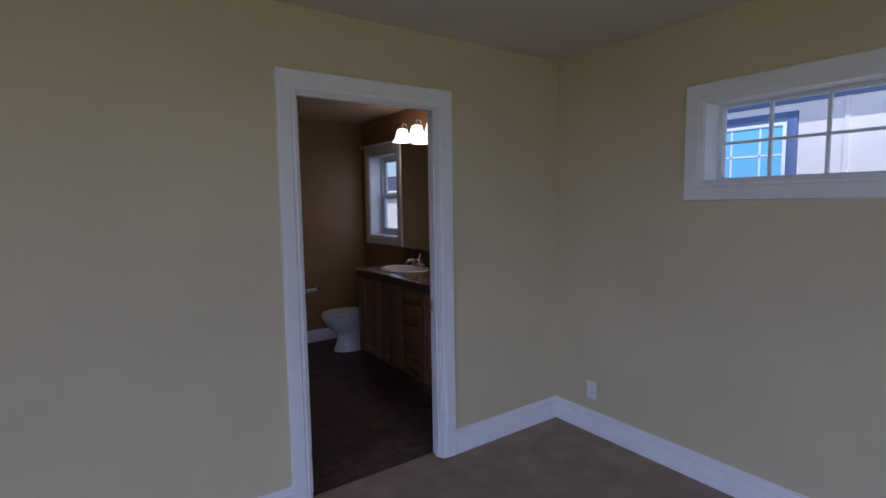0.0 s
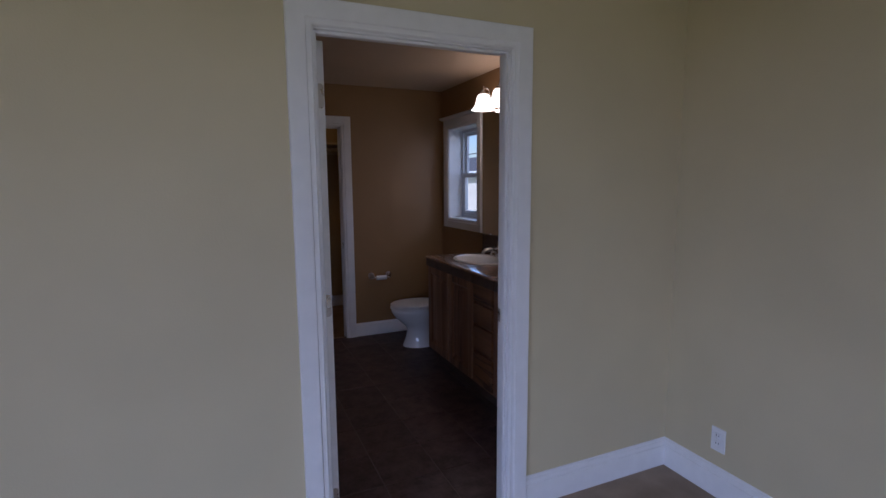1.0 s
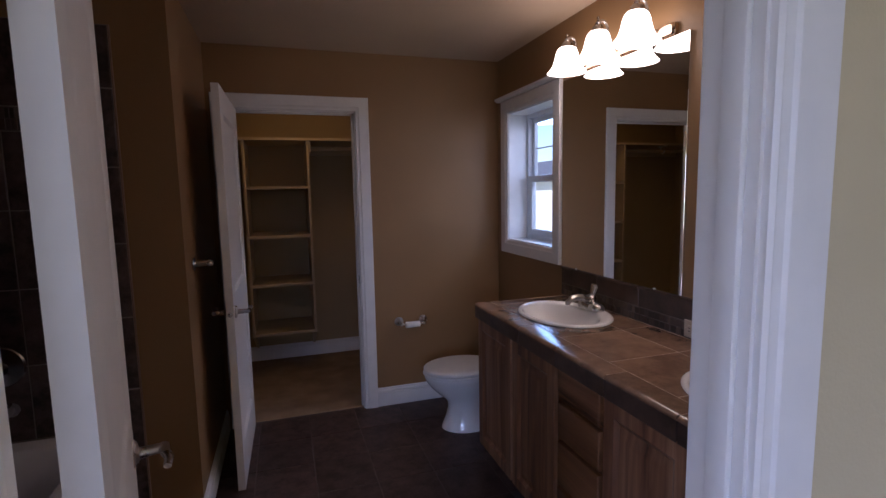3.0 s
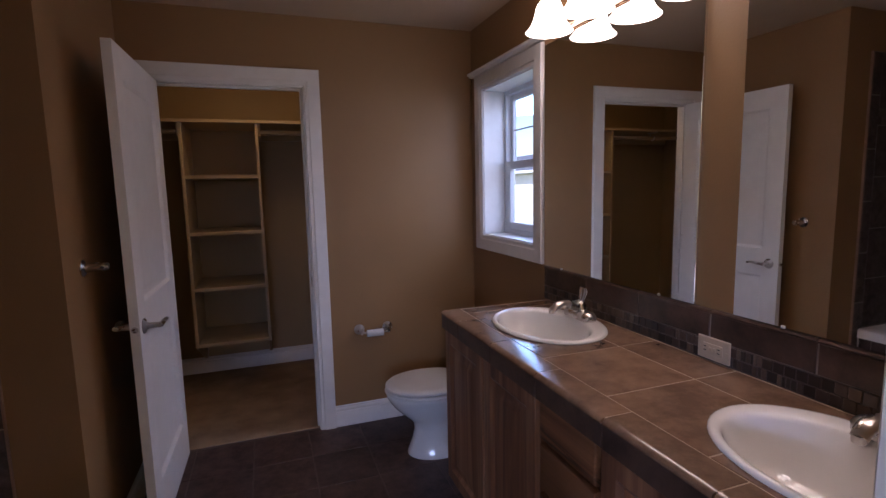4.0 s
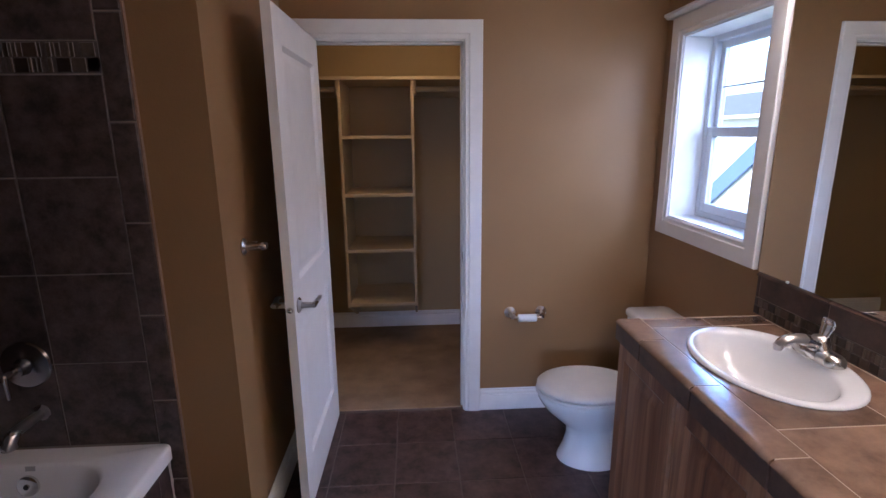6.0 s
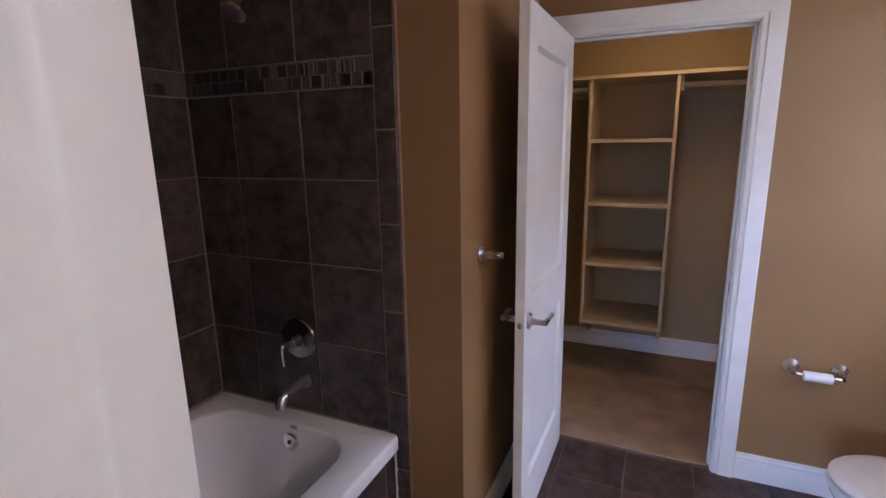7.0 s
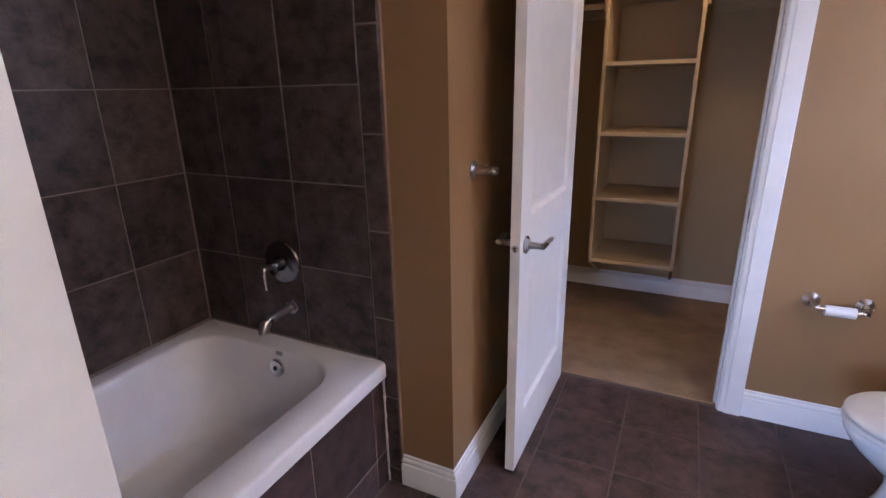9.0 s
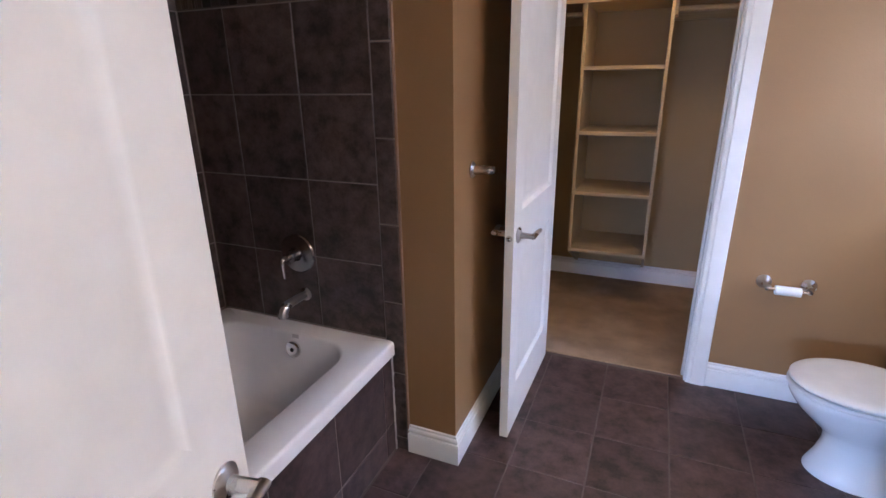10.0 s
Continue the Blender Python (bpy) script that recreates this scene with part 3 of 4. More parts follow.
def panel_door(name, label, DW, m, pin, grip, relief):
    """Local x runs from the hinge to the latch, y through the thickness."""
    top = tagged(new(name), label, "door", kind="structure")
    top.matrix_basis = m
    part("door_leaf", panel_slab(DW, DH, DT, [(0.110, DW - 0.110, 0.215, 0.830), (0.110, DW - 0.110, 1.005, DH - 0.125)], relief), M_DOOR, top, smooth=25)
    lever(top, DW - 0.062, grip, 0, -1, -1)
    lever(top, DW - 0.062, grip, DT, 1, -1)
    part("latch_plate", turned(bmesh.new(), [(0.013, 0.0), (0.013, 0.0012), (0.0, 0.0015)], Matrix.Translation((DW, 0.0175, grip)) @ pose(0, 0, 0, 0, 90), 20, (True, False)), M_NICKEL, top, "round nickel latch plate")
    bm = bmesh.new()
    turned(bm, [(0.0, 0), (0.009, 0), (0.008, 0.008), (0.0, 0.009)], Matrix.Translation((DW + 0.001, 0.0175, grip)) @ pose(0, 0, 0, 0, 90), 14, (False, False))
    part("latch_bolt", bm, M_CHROME, top)
    for z in (0.20, 1.02, 1.82):
        bm = bmesh.new()
        loft(bm, [[(xx, v.x, v.y) for v in rounded(0.004, 0.034, z - 0.045, z + 0.045, 0.012, 0, 4)] for xx in (-0.0022, 0.0)])
        tube(bm, [(-0.004, pin, z - 0.046), (-0.004, pin, z + 0.046)], 0.006, 10)
        for dz in (-0.028, 0.0, 0.028):
            turned(bm, [(0.004, 0), (0.0035, 0.0012)], Matrix.Translation((-0.0022, 0.016 + (0.008 if dz == 0 else -0.003), z + dz)) @ pose(0, 0, 0, 0, -90), 10, (False, True))
        part("hinge", bm, M_NICKEL, top, "brushed nickel butt hinge")
    return top


# hung on the bathroom side, standing open past a right angle beside the tub
panel_door("door_1", "white two-panel bathroom door standing wide open", 0.755, pose(1.308, 2.766, 0.012, 0, 0, 90 + 13.6) @ pose(0, -DT, 0), DT + 0.004, 0.905, 0.65)
panel_door("door_2", "white two-panel closet door standing open against the stub wall", 0.764, Matrix.Translation((1.258, 5.546, 0.012)) @ Matrix.Rotation(radians(-90.9), 4, "Z") , -0.004, 0.915, 1.15)

# ---- vanity ----
VX, VY0, VY1 = 2.515, BS + 0.006, 4.630
CT = 0.909
vanity = thing("vanity_cabinet", "hickory vanity cabinet with raised-panel doors and four drawers", "cabinet")
bm = boxes((VX + 0.010, VX + 0.024, VY0, VY1, 0.115, 0.855), (VX + 0.024, VX + 0.09, VY1 - 0.018, VY1, 0.115, 0.855), (VX + 0.09, E - 0.004, VY1 - 0.018, VY1, 0.0, 0.855), (VX + 0.024, E - 0.004, VY0, VY0 + 0.018, 0, 0.855),
           (VX + 0.02, E - 0.004, VY0 + 0.018, VY1 - 0.018, 0.115, 0.133), (E - 0.012, E - 0.004, VY0 + 0.018, VY1 - 0.018, 0.133, 0.855))
part("body", bm, M_HICKORY, vanity, smooth=0)
part("toe_kick", boxes((VX + 0.075, VX + 0.09, VY0 + 0.018, VY1 - 0.018, 0, 0.115)), M_TOE, vanity, "dark recessed toe kick", smooth=0)


def cabinet_door(w, h, panels, e, t=0.019):
    """A door or drawer front: rounded edges, and raised panels where given; it looks to -y."""
    bm = bmesh.new()
    panel_face(bm, 0.0, -1, w - 2 * e, h - 2 * e, [(p[0] - e, p[1] - e, p[2] - e, p[3] - e) for p in panels])
    for v in bm.verts:
        v.co.x += e
        v.co.z += e
    rings = []
    for inset, y in ((e, 0.0), (e * 0.45, e * 0.12), (e * 0.12, e * 0.45), (0.0, e), (0.0, t)):
        rings.append([(inset, y, inset), (w - inset, y, inset), (w - inset, y, h - inset), (inset, y, h - inset)])
    loft(bm, rings, (False, True))
    bmesh.ops.remove_doubles(bm, verts=bm.verts[:], dist=0.0004)
    return bm


def front(name, ya, yb, z0, z1, material, panels=True):
    """A door or drawer front on the cabinet's face; it looks to -x."""
    w, h = yb - ya, z1 - z0
    f = 0.052
    bm = cabinet_door(w, h, [(f, w - f, f, h - f)] if panels else [], 0.004 if panels else 0.009)
    ob = part(name, bm, material, vanity, smooth=25)
    ob.matrix_basis = Matrix.Translation((VX - 0.019, yb, z0)) @ Matrix.Rotation(radians(-90), 4, "Z")
    return ob


for ya, yb in ((4.212, 4.604), (3.822, 4.196), (3.150, 3.512), (2.785, 3.134)):
    front("door", ya, yb, 0.140, 0.835, M_HICKORY)
for za, zb in ((0.716, 0.838), (0.560, 0.700), (0.372, 0.544), (0.140, 0.356)):
    front("drawer_front", 3.536, 3.798, za, zb, M_HICKORY_H, False)

counter = thing("vanity_countertop", "brown tiled countertop with pale grout and a dark tiled edge", "countertop")
SINKS = ((2.798, 4.250), (2.798, 3.164))
RX, RY = 0.204, 0.268


def oval_cut(ob, ovals, z0, z1):
    """Cuts ovals through a mesh, for good."""
    bm = bmesh.new()
    for cx, cy, rx, ry in ovals:
        loft(bm, [oval(cx, cy, rx, ry, z0), oval(cx, cy, rx, ry, z1)])
    bmesh.ops.recalc_face_normals(bm, faces=bm.faces[:])
    me = bpy.data.meshes.new("cutter")
    bm.to_mesh(me)
    bm.free()
    cutter = new("cutter", me)
    bpy.context.view_layer.update()
    cutter.matrix_world = ob.matrix_world.copy()
    mod = ob.modifiers.new("cut", "BOOLEAN")
    mod.operation, mod.object, mod.solver = "DIFFERENCE", cutter, "EXACT"
    bpy.context.view_layer.update()
    dg = bpy.context.evaluated_depsgraph_get()
    done = bpy.data.meshes.new_from_object(ob.evaluated_get(dg))
    ob.modifiers.clear()
    ob.data = done
    bpy.data.objects.remove(cutter)


CUTS = [(cx - 0.006, cy, RX - 0.022, RY - 0.022) for cx, cy in SINKS]
bed = part("grout_bed", boxes((VX - 0.012, E - 0.003, BS + 0.004, 4.638, 0.857, CT - 0.0012)), M_GROUT_L, counter, smooth=0)
oval_cut(bed, CUTS, 0.8, 1.0)


def piece_box(sx, sy, sz, bevel=0.002):
    """A tile-like block centred on its origin in x and y, with its base at z = 0."""
    bm = bmesh.new()
    a, b = sx / 2, sy / 2
    rows = [[Vector((x, y, 0)) for x, y in ((-a, -b), (a, -b), (a, b), (-a, b))],
            [Vector((x, y, sz - bevel)) for x, y in ((-a, -b), (a, -b), (a, b), (-a, b))],
            [Vector((x, y, sz)) for x, y in ((-a + bevel, -b + bevel), (a - bevel, -b + bevel), (a - bevel, b - bevel), (-a + bevel, b - bevel))]]
    return loft(bm, rows)


PIECES = {}


def piece(name, sx, sy, sz, material, parent, m, bevel=0.002):
    """One tile, sharing its mesh with tiles of the same size."""
    key = (name, round(sx, 4), round(sy, 4), round(sz, 4), material.name)
    if key not in PIECES:
        ob = part(name, piece_box(sx, sy, sz, bevel), material, parent, smooth=0)
        PIECES[key] = ob.data
    else:
        ob = new(name, PIECES[key])
        ob.parent = parent
    ob.matrix_basis = m
    return ob


def spans(start, step, lo, hi):
    """Joint-to-joint stretches of a run of tiles between lo and hi, with a joint at start."""
    k = math.floor((lo - start) / step)
    out = []
    while start + k * step < hi - 1e-6:
        a, b = max(lo, start + k * step), min(hi, start + (k + 1) * step)
        if b - a > 0.012:
            out.append((a, b))
        k += 1
    return out


G = 0.005
for xa, xb in ((2.582, 2.881), (2.881, 3.036)):
    for ya, yb in spans(3.606, 0.317, BS + 0.006, 4.546):
        ob = piece("tile", xb - xa - 0.0032, yb - ya - 0.0032, 0.006, M_COUNTER, counter, Matrix.Translation(((xa + xb) / 2, (ya + yb) / 2, CT - 0.006)))
        if any(ya < cy + RY and yb > cy - RY for _, cy in SINKS):
            ob.data = ob.data.copy()
            oval_cut(ob, [(cx - (xa + xb) / 2, cy - (ya + yb) / 2, rx, ry) for cx, cy, rx, ry in CUTS], -0.1, 0.1)


def edge_tile(length):
    """A rounded cap tile: flat on top, rolled over the front and down."""
    prof = [(0.0, CT - 0.006), (0.0, CT), (-0.070, CT), (-0.079, CT - 0.0015), (-0.086, CT - 0.006), (-0.089, CT - 0.011), (-0.089, CT - 0.014), (-0.080, CT - 0.014), (-0.080, CT - 0.008)]
    return loft(bmesh.new(), [[(a, s, b) for a, b in prof] for s in (-length / 2, length / 2)])


EDGE = {}
for ya, yb in spans(3.509, 0.3115, BS + 0.006, 4.643):
    n = round(yb - ya - G, 4)
    if n not in EDGE:
        EDGE[n] = part("edge_tile", edge_tile(n), M_COUNTER, counter, smooth=40)
        ob = EDGE[n]
    else:
        ob = new("edge_tile", EDGE[n].data)
        ob.parent = counter
    ob.matrix_basis = Matrix.Translation((2.580, (ya + yb) / 2, 0))
# the return along the free end
for xa, xb in ((2.584, 2.81), (2.81, 3.036)):
    n = xb - xa - G
    ob = part("edge_tile", edge_tile(n), M_COUNTER, counter, smooth=40)
    ob.matrix_basis = Matrix.Translation(((xa + xb) / 2, 4.551, 0)) @ Matrix.Rotation(radians(-90), 4, "Z")
for i, (ya, yb) in enumerate(spans(3.509, 0.3115, BS + 0.006, 4.643)):
    piece("front_tile", 0.062, yb - ya - G, 0.008, M_SPLASH, counter, Matrix.Translation((2.5020, (ya + yb) / 2, 0.8625)) @ Matrix.Rotation(radians(-90), 4, "Y"), 0.001)

splash = thing("backsplash", "dark tile backsplash with a mosaic strip and rounded cap", "backsplash")
part("grout_bed", boxes((E - 0.009, E - 0.001, BS + 0.004, 4.668, 0.974, 1.058)), M_GROUT, splash, smooth=0)

part("mosaic_bed", boxes((E - 0.009, E - 0.001, BS + 0.004, 4.668, CT, 0.974)), M_GROUT_D, splash, smooth=0)


def on_east(x, y, z):
    """A piece laid on a wall that looks to -x: its z points to -x, its x to the top."""
    return Matrix.Translation((x, y, z)) @ Matrix.Rotation(radians(-90), 4, "Y")


for ya, yb in spans(3.704, 0.3152, BS + 0.006, 4.667):
    piece("tile", 0.081, yb - ya - G, 0.006, M_SPLASH, splash, on_east(E - 0.007, (ya + yb) / 2, 1.0165))
    prof = [(0, 0), (0.016, 0), (0.0165, 0.004), (0.013, 0.009), (0.006, 0.0115), (0, 0.012)]
    part("cap_tile", mould(bmesh.new(), prof, (E - 0.001, ya + 0.002, 1.0580), (E - 0.001, yb - 0.002, 1.0580), (-1, 0, 0), (0, 0, 1)), M_SPLASH, splash)


def mosaic(parent, u0, u1, rows, height, place):
    """Rows of stone squares among bundles of thin sticks, from u0 to u1; place(u, row) gives the pose."""
    rnd = random.Random(round((u1 + u0) * 1000) + rows)
    h = height / rows - 0.003
    for row in range(rows):
        u = u0 + rnd.uniform(0.002, 0.014)
        while u < u1 - 0.010:
            if rnd.random() < 0.55:
                group = [(round(h, 3), M_MOSAIC)]
            else:
                group = [(rnd.choice((0.007, 0.010, 0.013)), M_MOSAIC_L) for _ in range(rnd.choice((2, 3, 3)))]
            for w, material in group:
                w = round(min(w, u1 - 0.002 - u), 3)
                if w > 0.004:
                    piece("mosaic_piece", h, w, rnd.choice((0.0035, 0.0045, 0.006)), material, parent, place(u + w / 2, row), 0.001)
                u += w + 0.003


mosaic(splash, BS + 0.006, 4.667, 2, 0.062, lambda u, r: on_east(E - 0.007, u, CT + 0.002 + 0.0155 + 0.031 * r))

# ---- sinks and taps ----


def basin(cx, cy):
    top = thing("sink", "white oval drop-in porcelain sink set in the tiled countertop", "sink", "vanity sinks", Matrix.Translation((cx, cy, CT)))
    bm = bmesh.new()
    sh = -0.022
    loops = [oval(x, 0, RX - a, RY - b, z) for x, a, b, z in (
        (0, 0.003, 0.003, 0.0005), (0, 0.0, 0.0, 0.003), (0, 0.001, 0.001, 0.008), (0, 0.006, 0.006, 0.0115), (-0.003, 0.014, 0.013, 0.0128), (-0.011, 0.028, 0.024, 0.0118),
        (-0.018, 0.038, 0.033, 0.0098), (sh, 0.046, 0.040, 0.0050), (sh, 0.050, 0.044, -0.004), (sh, 0.056, 0.051, -0.022), (sh, 0.064, 0.061, -0.044),
        (sh, 0.077, 0.079, -0.076), (sh, 0.103, 0.118, -0.110), (sh, 0.140, 0.175, -0.130))] + [oval(sh, 0, 0.024, 0.024, -0.138)]
    # the outside of the bowl, under the counter
    under = [oval(sh, 0, 0.024, 0.024, -0.150), oval(sh, 0, RX - 0.132, RY - 0.165, -0.142), oval(sh, 0, RX - 0.090, RY - 0.105, -0.116), oval(sh, 0, RX - 0.064, RY - 0.064, -0.062), oval(-0.006, 0, RX - 0.034, RY - 0.034, -0.004), loops[0]]
    loft(bm, loops + under, (False, False))
    part("bowl", bm, M_PORCELAIN, top, smooth=60)
    bm = bmesh.new()
    turned(bm, [(0.0, -0.006), (0.012, -0.005), (0.016, -0.002), (0.023, 0.0), (0.024, 0.003), (0.020, 0.004), (0.015, 0.001), (0.013, 0.004), (0.0, 0.006)], pose(sh, 0, -0.139), 24, (False, False))
    part("drain", bm, M_CHROME, top, "chrome drain stopper")
    return top


def tap(cx, cy):
    top = thing("faucet", "brushed nickel single-lever faucet on the back of the sink", "faucet", "vanity faucets", Matrix.Translation((cx + 0.152, cy, CT + 0.014)))
    bm = bmesh.new()
    loft(bm, [rounded(-0.032 + i, 0.032 - i, -0.086 + i, 0.086 - i, 0.031 - i * 0.6, z, 8) for i, z in ((0.001, 0.0), (0.0, 0.003), (0.0, 0.016), (0.003, 0.023), (0.010, 0.030), (0.018, 0.034))])
    part("base_plate", bm, M_NICKEL, top, smooth=50)
    bm = bmesh.new()
    loft(bm, [oval(x, 0, rx, ry, z, 28) for x, rx, ry, z in ((0, 0.029, 0.050, 0.014), (0, 0.027, 0.040, 0.028), (0, 0.026, 0.031, 0.042), (0, 0.025, 0.026, 0.056), (0, 0.021, 0.022, 0.066), (0, 0.010, 0.010, 0.071))])
    part("body", bm, M_NICKEL, top, smooth=50)
    bm = bmesh.new()
    tube(bm, curve([(0.008, 0, 0.036), (-0.028, 0, 0.050), (-0.070, 0, 0.061), (-0.108, 0, 0.058), (-0.130, 0, 0.040)]), [0.026 - 0.00042 * i for i in range(25)], 16, 0.8)
    turned(bm, [(0.012, 0), (0.013, 0.004), (0.013, 0.016), (0.009, 0.016)], Matrix.Translation((-0.129, 0, 0.030)), 16)
    part("spout", bm, M_NICKEL, top, smooth=50)
    bm = bmesh.new()
    tube(bm, curve([(0.002, 0, 0.058), (0.010, 0, 0.078), (0.017, 0, 0.102), (0.016, 0, 0.120)]), [0.014 + 0.0010 * min(i, 12) - 0.0012 * max(i - 14, 0) for i in range(19)], 18, 0.26)
    part("lever", bm, M_CHROME, top, smooth=50)
    return top


for cx, cy in SINKS:
    basin(cx, cy)
    tap(cx, cy)

# ---- mirrors, outlet, vanity light ----
for ya, yb in ((3.768, 4.668), (2.775, 3.628)):
    top = thing("mirror", "large frameless wall mirror above the vanity backsplash", "mirror", "vanity mirrors")
    part("mirror_glass", boxes((E - 0.012, E - 0.001, ya, yb, 1.0715, 2.098, 0.0012, 1)), M_MIRROR, top, smooth=0)
    for yy in (ya + 0.15, yb - 0.15):
        part("mirror_clip", boxes((E - 0.0155, E - 0.001, yy - 0.005, yy + 0.005, 1.0705, 1.078, 0.001)), M_WPLASTIC, top, "clear plastic clip")


def socket(name, label, m, material, w, h, gfci):
    """Local x to the side, z up, y into the wall."""
    top = thing(name, label, "outlet", "", m)
    bm = bmesh.new()
    loft(bm, [[(v.x, -y, v.y) for v in rounded(-w / 2 + i, w / 2 - i, -h / 2 + i, h / 2 - i, 0.003, 0, 4)] for i, y in ((0, 0.0), (0, 0.003), (0.003, 0.006))])
    part("cover_plate", bm, material, top)
    if gfci:
        part("receptacle", boxes((-0.035, 0.035, -0.009, -0.004, -0.0165, 0.0165, 0.002)), material, top)
        for x in (-0.007, 0.007):
            part("button", boxes((x - 0.005, x + 0.005, -0.011, -0.008, -0.006, 0.006, 0.001)), material, top)
        slots = [(s * 0.024 + dx, z) for s in (-1, 1) for dx, z in ((-0.001, 0.006), (-0.001, -0.006))]
        size = (0.004, 0.0012)
    else:
        for z in (-0.0195, 0.0195):
            part("receptacle", boxes((-0.0165, 0.0165, -0.0085, -0.004, z - 0.0145, z + 0.0145, 0.004)), material, top)
        slots = [(x, z + 0.003) for z in (-0.0195, 0.0195) for x in (-0.0065, 0.0065)]
        size = (0.0012, 0.0045)
    for x, z in slots:
        part("slot", boxes((x - size[0], x + size[0], -0.0114 if gfci else -0.0092, -0.007, z - size[1], z + size[1])), M_DARK, top, smooth=0)
    for x, z in (((-0.047, 0), (0.047, 0)) if gfci else ((0, 0),)):
        part("screw", turned(bmesh.new(), [(0.0032, 0.0), (0.0028, 0.0012)], Matrix.Translation((x, -0.0058, z)) @ pose(0, 0, 0, 90), 10), material, top)
    return top


to_west = Matrix.Rotation(radians(-90), 4, "Z")
socket("wall_outlet", "ivory horizontal safety outlet set in the tile backsplash", Matrix.Translation((E - 0.0135, 3.684, 0.950)) @ to_west, M_PLASTIC, 0.114, 0.070, True)
socket("wall_outlet", "white upright double outlet low on the bedroom wall", Matrix.Translation((E - 0.0005, 2.337, 0.294)) @ to_west, M_WPLASTIC, 0.072, 0.116, False)

light = thing("vanity_light", "three-light vanity bar with lit frosted bell shades", "wall lamp", "vanity lights")
bm = bmesh.new()
loft(bm, [[(E - x, v.x, v.y) for v in rounded(4.198 - 0.36 + i, 4.198 + 0.36 - i, 2.103 + i * 0.6, 2.150 - i * 0.6, 0.016, 0, 5)] for x, i in ((0.0005, 0), (0.018, 0), (0.026, 0.006), (0.028, 0.012))])
part("backplate", bm, M_BRASS, light, "satin metal bar backplate")
for yy in (4.455, 4.198, 3.941):
    arm = part("arm", tube(bmesh.new(), curve([(E - 0.024, yy, 2.128), (E - 0.05, yy, 2.150), (E - 0.072, yy, 2.236), (E - 0.092, yy, 2.258), (E - 0.116, yy, 2.252)]), 0.006, 10), M_NICKEL, light, "slim curved nickel arm")
    c = Matrix.Translation((E - 0.120, yy, 2.088))
    part("socket_cup", turned(bmesh.new(), [(0.0, 0.188), (0.004, 0.187), (0.006, 0.181), (0.004, 0.176), (0.004, 0.168), (0.009, 0.164), (0.012, 0.158), (0.010, 0.153), (0.020, 0.147), (0.027, 0.137), (0.028, 0.122), (0.0, 0.122)], c, 20, (False, False)), M_NICKEL, arm, "nickel socket cup with a finial")
    outer = [(0.023, 0.124), (0.036, 0.121), (0.047, 0.110), (0.054, 0.092), (0.059, 0.070), (0.065, 0.047), (0.075, 0.025), (0.089, 0.008), (0.096, 0.001), (0.097, 0.0)]
    inner = [(r - 0.003, z) for r, z in outer[::-1]]
    part("shade", turned(bmesh.new(), outer + inner, c, 32, (False, False)), M_SHADE, arm, "glowing frosted glass bell shade", 60)
copy_thing(light, Matrix.Translation((0, -1.04, 0)))

# ---- toilet ----
TYC = 5.094
toilet = thing("toilet", "white two-piece toilet with the lid closed", "toilet")
bm = bmesh.new()
loft(bm, [oval(cx, TYC, rx, ry, z, 48, e) for z, cx, rx, ry, e in (
    (0.0, 2.602, 0.164, 0.124, 0.05), (0.010, 2.602, 0.164, 0.124, 0.05), (0.030, 2.602, 0.156, 0.114, 0.05), (0.080, 2.604, 0.138, 0.098, 0.05), (0.140, 2.606, 0.126, 0.090, 0.04), (0.178, 2.602, 0.128, 0.092, 0.03),
    (0.200, 2.598, 0.142, 0.101, 0.02), (0.226, 2.590, 0.164, 0.116, 0.0), (0.258, 2.580, 0.188, 0.134, -0.02), (0.284, 2.573, 0.206, 0.148, -0.03), (0.312, 2.567, 0.220, 0.159, -0.03), (0.336, 2.563, 0.229, 0.166, -0.03),
    (0.356, 2.562, 0.233, 0.169, -0.03), (0.364, 2.562, 0.227, 0.164, -0.03))])
part("bowl", bm, M_PORCELAIN, toilet, smooth=60)
bm = bmesh.new()
loft(bm, [rounded(2.66 + i, 3.02, TYC - w, TYC + w, 0.04, z, 5) for z, w, i in ((0.0, 0.10, 0.0), (0.14, 0.095, 0.0), (0.24, 0.12, 0.02), (0.32, 0.17, 0.05), (0.366, 0.18, 0.06))])
part("trapway", bm, M_PORCELAIN, toilet, smooth=50)
bm = bmesh.new()
loft(bm, [oval(2.563, TYC, 0.241 - i, 0.182 - i, z, 48, -0.03) for i, z in ((0.006, 0.365), (0.0, 0.369), (0.0, 0.377), (0.005, 0.381), (0.016, 0.383))])
part("seat", bm, M_WPLASTIC, toilet, smooth=60)
bm = bmesh.new()
loft(bm, [oval(2.568, TYC, 0.242 - i, 0.184 - i, z, 48, -0.03) for i, z in ((0.020, 0.3885), (0.003, 0.390), (0.0, 0.393), (0.0, 0.401), (0.006, 0.407), (0.040, 0.412), (0.12, 0.414))])
part("lid", bm, M_WPLASTIC, toilet, smooth=60)
for dy in (-0.075, 0.075):
    part("hinge_cap", boxes((2.775, 2.815, TYC + dy - 0.02, TYC + dy + 0.02, 0.364, 0.406, 0.008)), M_WPLASTIC, toilet)
bm = bmesh.new()
loft(bm, [rounded(2.842 - i * 0.5, 3.040, TYC - 0.205 - i, TYC + 0.205 + i, 0.035, z, 6) for i, z in ((-0.012, 0.366), (0.0, 0.374), (0.014, 0.56), (0.018, 0.672))])
part("tank", bm, M_PORCELAIN, toilet, smooth=50)
bm = bmesh.new()
